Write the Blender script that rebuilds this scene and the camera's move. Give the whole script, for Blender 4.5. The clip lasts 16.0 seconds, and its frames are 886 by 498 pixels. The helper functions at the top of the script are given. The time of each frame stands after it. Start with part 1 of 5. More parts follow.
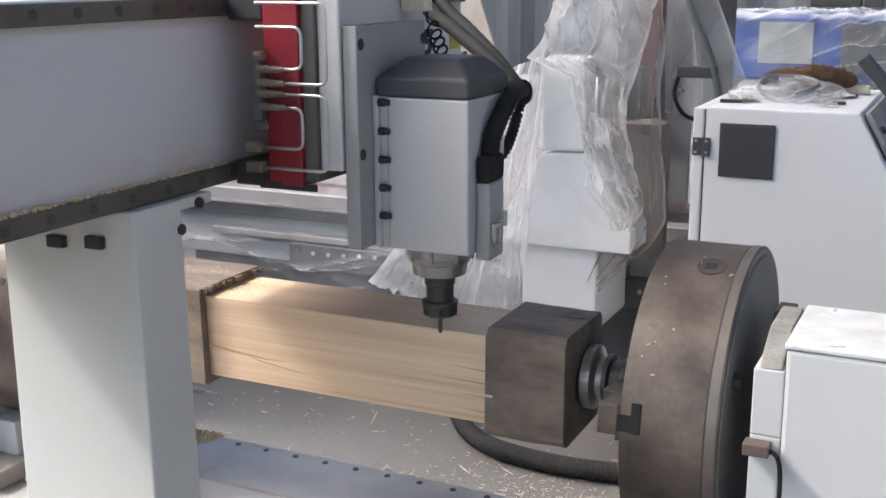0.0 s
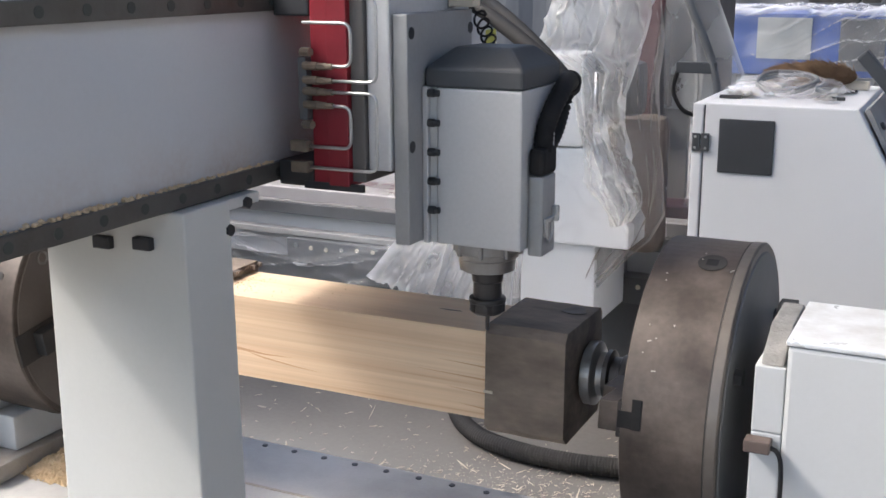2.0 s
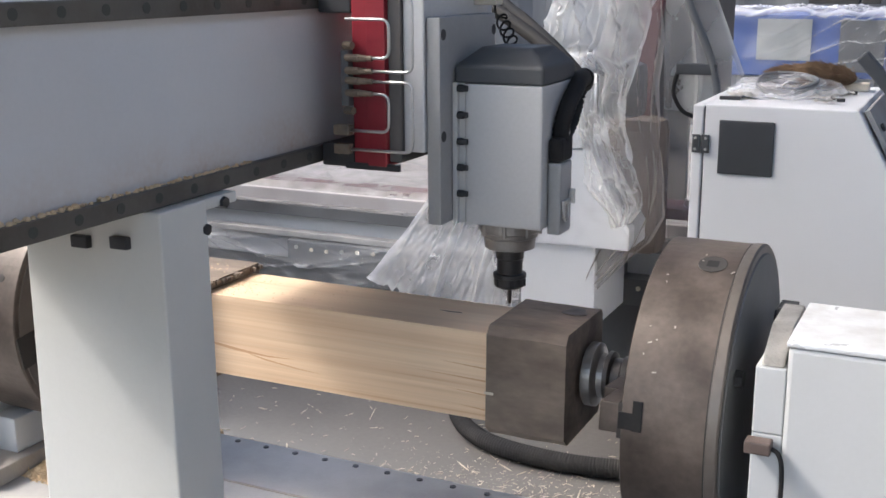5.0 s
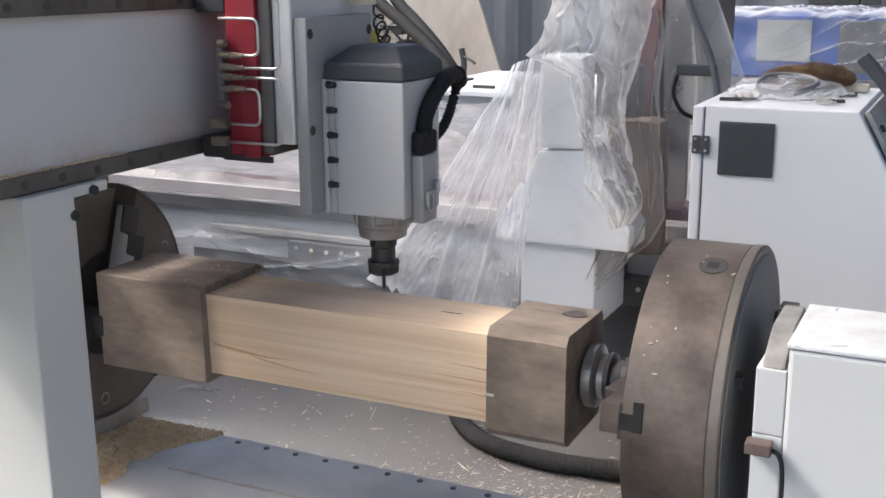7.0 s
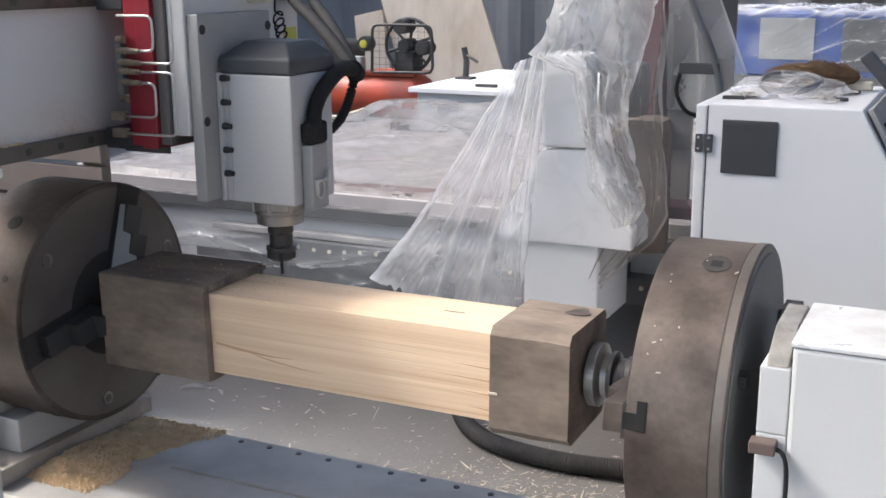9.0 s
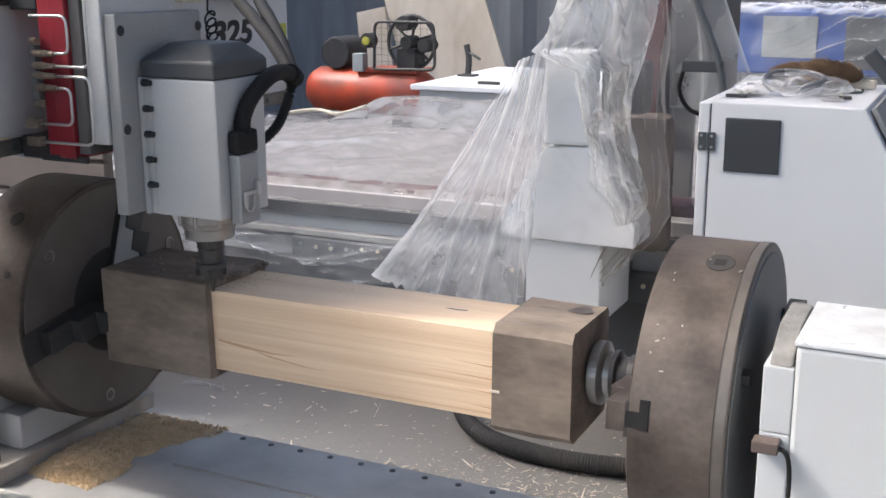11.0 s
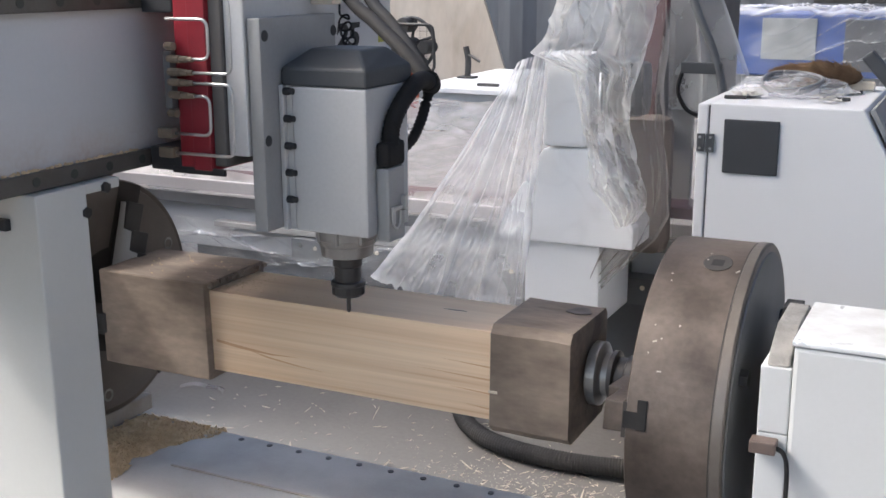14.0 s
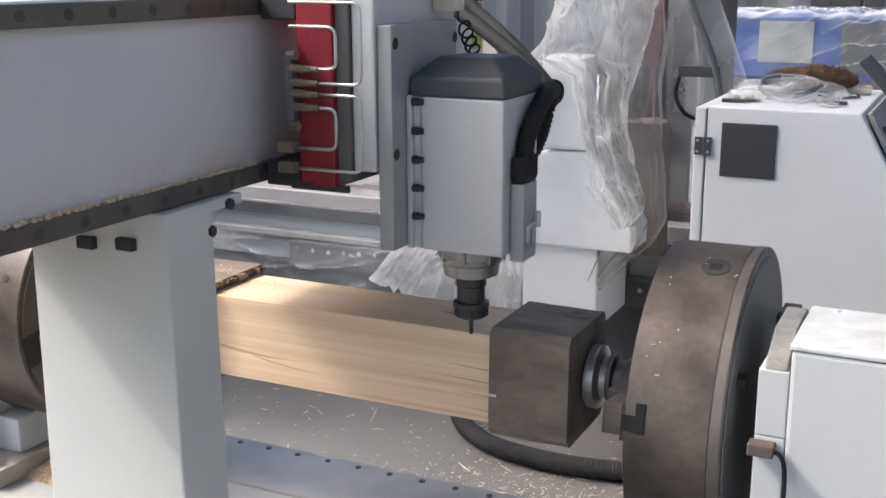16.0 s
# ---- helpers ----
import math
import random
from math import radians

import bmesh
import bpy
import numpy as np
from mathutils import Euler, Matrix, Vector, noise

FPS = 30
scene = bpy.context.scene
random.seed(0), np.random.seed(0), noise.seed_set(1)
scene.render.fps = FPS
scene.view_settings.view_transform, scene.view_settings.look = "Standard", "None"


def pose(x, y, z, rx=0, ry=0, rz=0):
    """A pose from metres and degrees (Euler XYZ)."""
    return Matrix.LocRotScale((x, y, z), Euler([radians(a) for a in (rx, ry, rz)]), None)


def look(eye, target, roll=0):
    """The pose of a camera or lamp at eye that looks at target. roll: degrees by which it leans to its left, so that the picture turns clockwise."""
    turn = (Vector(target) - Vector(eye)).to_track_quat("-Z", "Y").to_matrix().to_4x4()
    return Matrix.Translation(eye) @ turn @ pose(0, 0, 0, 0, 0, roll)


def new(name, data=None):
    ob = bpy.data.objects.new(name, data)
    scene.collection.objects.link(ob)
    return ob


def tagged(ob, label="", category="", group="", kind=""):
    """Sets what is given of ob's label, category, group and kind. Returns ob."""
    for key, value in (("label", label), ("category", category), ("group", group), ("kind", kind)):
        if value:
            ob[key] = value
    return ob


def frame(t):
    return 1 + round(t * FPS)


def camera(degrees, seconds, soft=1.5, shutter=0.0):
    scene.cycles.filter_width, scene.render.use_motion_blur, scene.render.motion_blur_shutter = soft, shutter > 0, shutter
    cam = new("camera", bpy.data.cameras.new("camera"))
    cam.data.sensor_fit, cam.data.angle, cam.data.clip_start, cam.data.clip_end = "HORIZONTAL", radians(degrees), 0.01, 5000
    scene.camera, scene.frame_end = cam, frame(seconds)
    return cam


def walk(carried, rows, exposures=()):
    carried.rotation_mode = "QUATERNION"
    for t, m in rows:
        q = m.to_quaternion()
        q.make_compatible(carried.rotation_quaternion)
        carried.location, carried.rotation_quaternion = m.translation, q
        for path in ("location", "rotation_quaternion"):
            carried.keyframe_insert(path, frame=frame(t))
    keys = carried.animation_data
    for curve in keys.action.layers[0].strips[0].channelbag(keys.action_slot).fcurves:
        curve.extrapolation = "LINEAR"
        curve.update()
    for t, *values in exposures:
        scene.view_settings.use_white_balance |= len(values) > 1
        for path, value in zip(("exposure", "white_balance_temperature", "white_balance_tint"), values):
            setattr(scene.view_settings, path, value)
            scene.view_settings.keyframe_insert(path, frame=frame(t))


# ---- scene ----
cam = camera(43.07, 16.0, soft=1.6)
walk(cam, [
    (0, pose(0.0076, -0.0000, 1.4485, 76.212, 0.384, 25.883)),
    (0.5, pose(0.0061, 0.0008, 1.4495, 76.146, 0.375, 25.859)),
    (1, pose(0.0046, 0.0008, 1.4496, 76.061, 0.385, 25.817)),
    (1.5, pose(0.0030, 0.0020, 1.4486, 75.999, 0.349, 25.796)),
    (2, pose(0.0019, 0.0009, 1.4491, 75.934, 0.214, 25.754)),
    (2.5, pose(0.0011, 0.0005, 1.4503, 75.944, 0.234, 25.734)),
    (3, pose(0.0009, 0.0006, 1.4497, 75.997, 0.212, 25.768)),
    (3.5, pose(0.0019, 0.0014, 1.4513, 75.870, 0.175, 25.786)),
    (4, pose(0.0024, 0.0001, 1.4501, 75.903, 0.235, 25.742)),
    (6.5, pose(0.0009, -0.0013, 1.4496, 76.126, 0.296, 25.755)),
    (7, pose(0.0011, -0.0017, 1.4507, 76.048, 0.283, 25.724)),
    (7.5, pose(0.0007, -0.0015, 1.4508, 76.063, 0.348, 25.734)),
    (8, pose(-0.0005, -0.0013, 1.4514, 76.074, 0.294, 25.805)),
    (8.5, pose(-0.0012, 0.0001, 1.4501, 76.066, 0.327, 25.850)),
    (9, pose(-0.0000, 0.0000, 1.4500, 75.999, 0.394, 25.840)),
    (11.5, pose(-0.0030, 0.0014, 1.4500, 75.782, 0.225, 25.970)),
    (12, pose(-0.0002, 0.0010, 1.4500, 75.712, 0.360, 25.943)),
    (12.5, pose(0.0017, -0.0000, 1.4487, 75.784, 0.502, 25.891)),
    (13, pose(0.0014, -0.0001, 1.4497, 75.887, 0.451, 25.901)),
    (13.5, pose(-0.0010, 0.0006, 1.4490, 75.988, 0.302, 25.925)),
    (14, pose(-0.0001, 0.0012, 1.4478, 75.977, 0.210, 25.949)),
    (14.5, pose(-0.0002, 0.0016, 1.4496, 75.870, 0.232, 25.871)),
    (15, pose(0.0003, 0.0005, 1.4505, 75.863, 0.267, 25.819)),
    (15.5, pose(0.0008, -0.0025, 1.4510, 75.946, 0.212, 25.825)),
    (16, pose(-0.0002, -0.0049, 1.4520, 76.060, 0.140, 25.817)),
], exposures=[(0.0, 2.0, 6210, 9), (16.0, 2.0, 6210, 9)])

# ---- light: hazy daylight through openings in the added, unseen hall roof ----
SUN = Vector((0.985, 0.30, -1.0)).normalized()
world = bpy.data.worlds.new("hall_daylight")
scene.world = world
world.use_nodes = True
wn = world.node_tree
sky = wn.nodes.new("ShaderNodeTexSky")
sky.sky_type = "NISHITA"
sky.sun_disc = False
sky.sun_elevation = math.asin(-SUN.z)
sky.sun_rotation = math.atan2(-SUN.x, -SUN.y)
sky.air_density, sky.dust_density, sky.ozone_density = 1.0, 4.0, 0.6
wn.links.new(sky.outputs[0], wn.nodes["Background"].inputs[0])
wn.nodes["Background"].inputs[1].default_value = 0.15
sun = new("sun", bpy.data.lights.new("sun", "SUN"))
sun.data.energy, sun.data.angle, sun.data.color = 0.92, radians(4.5), (1.0, 0.965, 0.92)
sun.matrix_world = look((-6, -1, 7), Vector((-6, -1, 7)) + SUN)

# ---- materials ----


def mat(name, base, rough=0.5, metal=0.0, other=None, scale=12.0, amount=0.5, bump=0.02, fine=180.0, stretch=(1, 1, 1), spread=0.12, coat=0.0, spec=0.5):
    """Base colour with stains of a second colour at two scales, uneven gloss and fine relief."""
    m = bpy.data.materials.new(name)
    m.use_nodes = True
    nt = m.node_tree
    N, Lk = nt.nodes, nt.links
    p = N["Principled BSDF"]
    tc, mp = N.new("ShaderNodeTexCoord"), N.new("ShaderNodeMapping")
    mp.inputs["Scale"].default_value = stretch
    Lk.new(tc.outputs["Object"], mp.inputs[0])
    n1, n2 = N.new("ShaderNodeTexNoise"), N.new("ShaderNodeTexNoise")
    for n, s, d in ((n1, scale, 6), (n2, fine, 3)):
        n.inputs["Scale"].default_value, n.inputs["Detail"].default_value = s, d
        Lk.new(mp.outputs[0], n.inputs["Vector"])
    r = N.new("ShaderNodeValToRGB")
    r.color_ramp.elements[0].position, r.color_ramp.elements[1].position = 0.38, 0.72
    r.color_ramp.elements[0].color = (0, 0, 0, 1)
    r.color_ramp.elements[1].color = (amount, amount, amount, 1)
    Lk.new(n1.outputs[0], r.inputs[0])
    mx = N.new("ShaderNodeMix")
    mx.data_type = "RGBA"
    other = other or tuple(c * 0.75 for c in base)
    mx.inputs[6].default_value, mx.inputs[7].default_value = (*base, 1), (*other, 1)
    Lk.new(r.outputs[0], mx.inputs[0])
    fx = N.new("ShaderNodeMix")
    fx.data_type, fx.blend_type = "RGBA", "MULTIPLY"
    fx.inputs[0].default_value = spread
    Lk.new(mx.outputs[2], fx.inputs[6])
    Lk.new(n2.outputs[0], fx.inputs[7])
    Lk.new(fx.outputs[2], p.inputs["Base Color"])
    mr = N.new("ShaderNodeMapRange")
    mr.inputs[3].default_value, mr.inputs[4].default_value = max(0.03, rough - 0.1), min(1, rough + 0.12)
    Lk.new(n1.outputs[0], mr.inputs[0])
    Lk.new(mr.outputs[0], p.inputs["Roughness"])
    p.inputs["Metallic"].default_value = metal
    p.inputs["Coat Weight"].default_value = coat
    p.inputs["Specular IOR Level"].default_value = spec
    if bump:
        b = N.new("ShaderNodeBump")
        b.inputs["Strength"].default_value, b.inputs["Distance"].default_value = min(1, bump * 10), 0.002
        Lk.new(n2.outputs[0], b.inputs["Height"])
        Lk.new(b.outputs[0], p.inputs["Normal"])
    return m


def plastic_film(name, low, high, tint=(0.85, 0.86, 0.88), rough=0.1, crinkle=0.5, size=22.0):
    """Thin cloudy packing film: partly clear, glossy, milkier in doubled folds and painted glints."""
    m = bpy.data.materials.new(name)
    m.use_nodes = True
    nt = m.node_tree
    N, Lk = nt.nodes, nt.links
    p = N["Principled BSDF"]
    p.inputs["Base Color"].default_value = (*tint, 1)
    p.inputs["Roughness"].default_value = rough
    tc, n1, n2 = N.new("ShaderNodeTexCoord"), N.new("ShaderNodeTexNoise"), N.new("ShaderNodeTexNoise")
    n1.inputs["Scale"].default_value, n1.inputs["Detail"].default_value = 7.0, 6
    n2.inputs["Scale"].default_value, n2.inputs["Detail"].default_value, n2.inputs["Distortion"].default_value = size, 4, 1.2
    Lk.new(tc.outputs["Object"], n1.inputs["Vector"])
    Lk.new(tc.outputs["Object"], n2.inputs["Vector"])
    mr = N.new("ShaderNodeMapRange")
    mr.inputs[1].default_value, mr.inputs[2].default_value = 0.3, 0.7
    mr.inputs[3].default_value, mr.inputs[4].default_value = low, high
    Lk.new(n1.outputs[0], mr.inputs[0])
    at, add = N.new("ShaderNodeAttribute"), N.new("ShaderNodeMath")
    at.attribute_name = "fold"
    add.operation, add.use_clamp = "ADD", True
    Lk.new(mr.outputs[0], add.inputs[0])
    Lk.new(at.outputs["Fac"], add.inputs[1])
    tr, ms = N.new("ShaderNodeBsdfTransparent"), N.new("ShaderNodeMixShader")
    Lk.new(add.outputs[0], ms.inputs[0])
    Lk.new(tr.outputs[0], ms.inputs[1])
    tl, both = N.new("ShaderNodeBsdfTranslucent"), N.new("ShaderNodeMixShader")
    tl.inputs["Color"].default_value = (*tint, 1)
    both.inputs[0].default_value = 0.4
    Lk.new(p.outputs[0], both.inputs[1])
    Lk.new(tl.outputs[0], both.inputs[2])
    Lk.new(both.outputs[0], ms.inputs[2])
    n2.noise_type = "RIDGED_MULTIFRACTAL"
    b = N.new("ShaderNodeBump")
    b.inputs["Strength"].default_value, b.inputs["Distance"].default_value = crinkle, 0.006
    Lk.new(n2.outputs[0], b.inputs["Height"])
    Lk.new(b.outputs[0], p.inputs["Normal"])
    Lk.new(ms.outputs[0], N["Material Output"].inputs[0])
    return m


def dusty_above(m, low, high, colour):
    """Lay ragged brown dust on a painted material, thinning out from one height to another."""
    nt = m.node_tree
    N, Lk = nt.nodes, nt.links
    p = N["Principled BSDF"]
    base = p.inputs["Base Color"].links[0].from_socket
    tc, n1, n2, sx = N.new("ShaderNodeTexCoord"), N.new("ShaderNodeTexNoise"), N.new("ShaderNodeTexNoise"), N.new("ShaderNodeSeparateXYZ")
    n1.inputs["Scale"].default_value, n1.inputs["Detail"].default_value = 9.0, 6
    n2.inputs["Scale"].default_value, n2.inputs["Detail"].default_value = 130.0, 4
    for n in (n1, n2):
        Lk.new(tc.outputs["Object"], n.inputs["Vector"])
    Lk.new(tc.outputs["Object"], sx.inputs[0])
    fade, ragged, grain, amount = N.new("ShaderNodeMapRange"), N.new("ShaderNodeMapRange"), N.new("ShaderNodeMath"), N.new("ShaderNodeMath")
    for k, v in ((1, low), (2, high), (3, 1.0), (4, 0.0)):
        fade.inputs[k].default_value = v
    for k, v in ((1, 0.38), (2, 0.66), (3, 0.12), (4, 1.0)):
        ragged.inputs[k].default_value = v
    fade.interpolation_type = "SMOOTHSTEP"
    Lk.new(sx.outputs[2], fade.inputs[0])
    Lk.new(n1.outputs[0], ragged.inputs[0])
    grain.operation = amount.operation = "MULTIPLY"
    Lk.new(ragged.outputs[0], grain.inputs[0])
    Lk.new(n2.outputs[0], grain.inputs[1])
    Lk.new(grain.outputs[0], amount.inputs[0])
    Lk.new(fade.outputs[0], amount.inputs[1])
    mx = N.new("ShaderNodeMix")
    mx.data_type = "RGBA"
    mx.inputs[7].default_value = (*colour, 1)
    Lk.new(amount.outputs[0], mx.inputs[0])
    Lk.new(base, mx.inputs[6])
    Lk.new(mx.outputs[2], p.inputs["Base Color"])
    return m


def wood(name, light, dark, along=(1.2, 40, 40), knots=0.5, rough=0.6, bump=0.03, narrow=False):
    """Grain that runs along x, in bands and streaks."""
    m = bpy.data.materials.new(name)
    m.use_nodes = True
    nt = m.node_tree
    N, Lk = nt.nodes, nt.links
    p = N["Principled BSDF"]
    p.inputs["Roughness"].default_value = rough
    tc, mp = N.new("ShaderNodeTexCoord"), N.new("ShaderNodeMapping")
    mp.inputs["Scale"].default_value = along
    Lk.new(tc.outputs["Object"], mp.inputs[0])
    n1, n2, n3 = (N.new("ShaderNodeTexNoise") for _ in range(3))
    n1.inputs["Scale"].default_value, n1.inputs["Detail"].default_value, n1.inputs["Distortion"].default_value = 1.0, 5, 0.5
    n2.inputs["Scale"].default_value, n2.inputs["Detail"].default_value = 5.0, 3
    n3.inputs["Scale"].default_value = 4.0
    Lk.new(mp.outputs[0], n1.inputs["Vector"])
    Lk.new(mp.outputs[0], n2.inputs["Vector"])
    Lk.new(tc.outputs["Object"], n3.inputs["Vector"])
    r = N.new("ShaderNodeValToRGB")
    e = r.color_ramp.elements
    e[0].position, e[0].color = 0.33, (*dark, 1)
    e[1].position, e[1].color = 0.62, (*light, 1)
    if narrow:
        e[0].position, e[1].position = 0.30, 0.60
    k = e.new(0.40 if narrow else 0.47)
    k.color = (*(0.3 * d + 0.7 * l for d, l in zip(dark, light)), 1)
    Lk.new(n1.outputs[0], r.inputs[0])
    mx = N.new("ShaderNodeMix")
    mx.data_type, mx.blend_type = "RGBA", "MULTIPLY"
    mx.inputs[0].default_value = 0.22
    Lk.new(r.outputs[0], mx.inputs[6])
    Lk.new(n2.outputs[0], mx.inputs[7])
    m2 = N.new("ShaderNodeMix")
    m2.data_type, m2.blend_type = "RGBA", "MULTIPLY"
    m2.inputs[0].default_value = knots * 0.4
    Lk.new(mx.outputs[2], m2.inputs[6])
    Lk.new(n3.outputs[0], m2.inputs[7])
    Lk.new(m2.outputs[2], p.inputs["Base Color"])
    b = N.new("ShaderNodeBump")
    b.inputs["Strength"].default_value, b.inputs["Distance"].default_value = min(1, bump * 10), 0.002
    Lk.new(n2.outputs[0], b.inputs["Height"])
    Lk.new(b.outputs[0], p.inputs["Normal"])
    return m


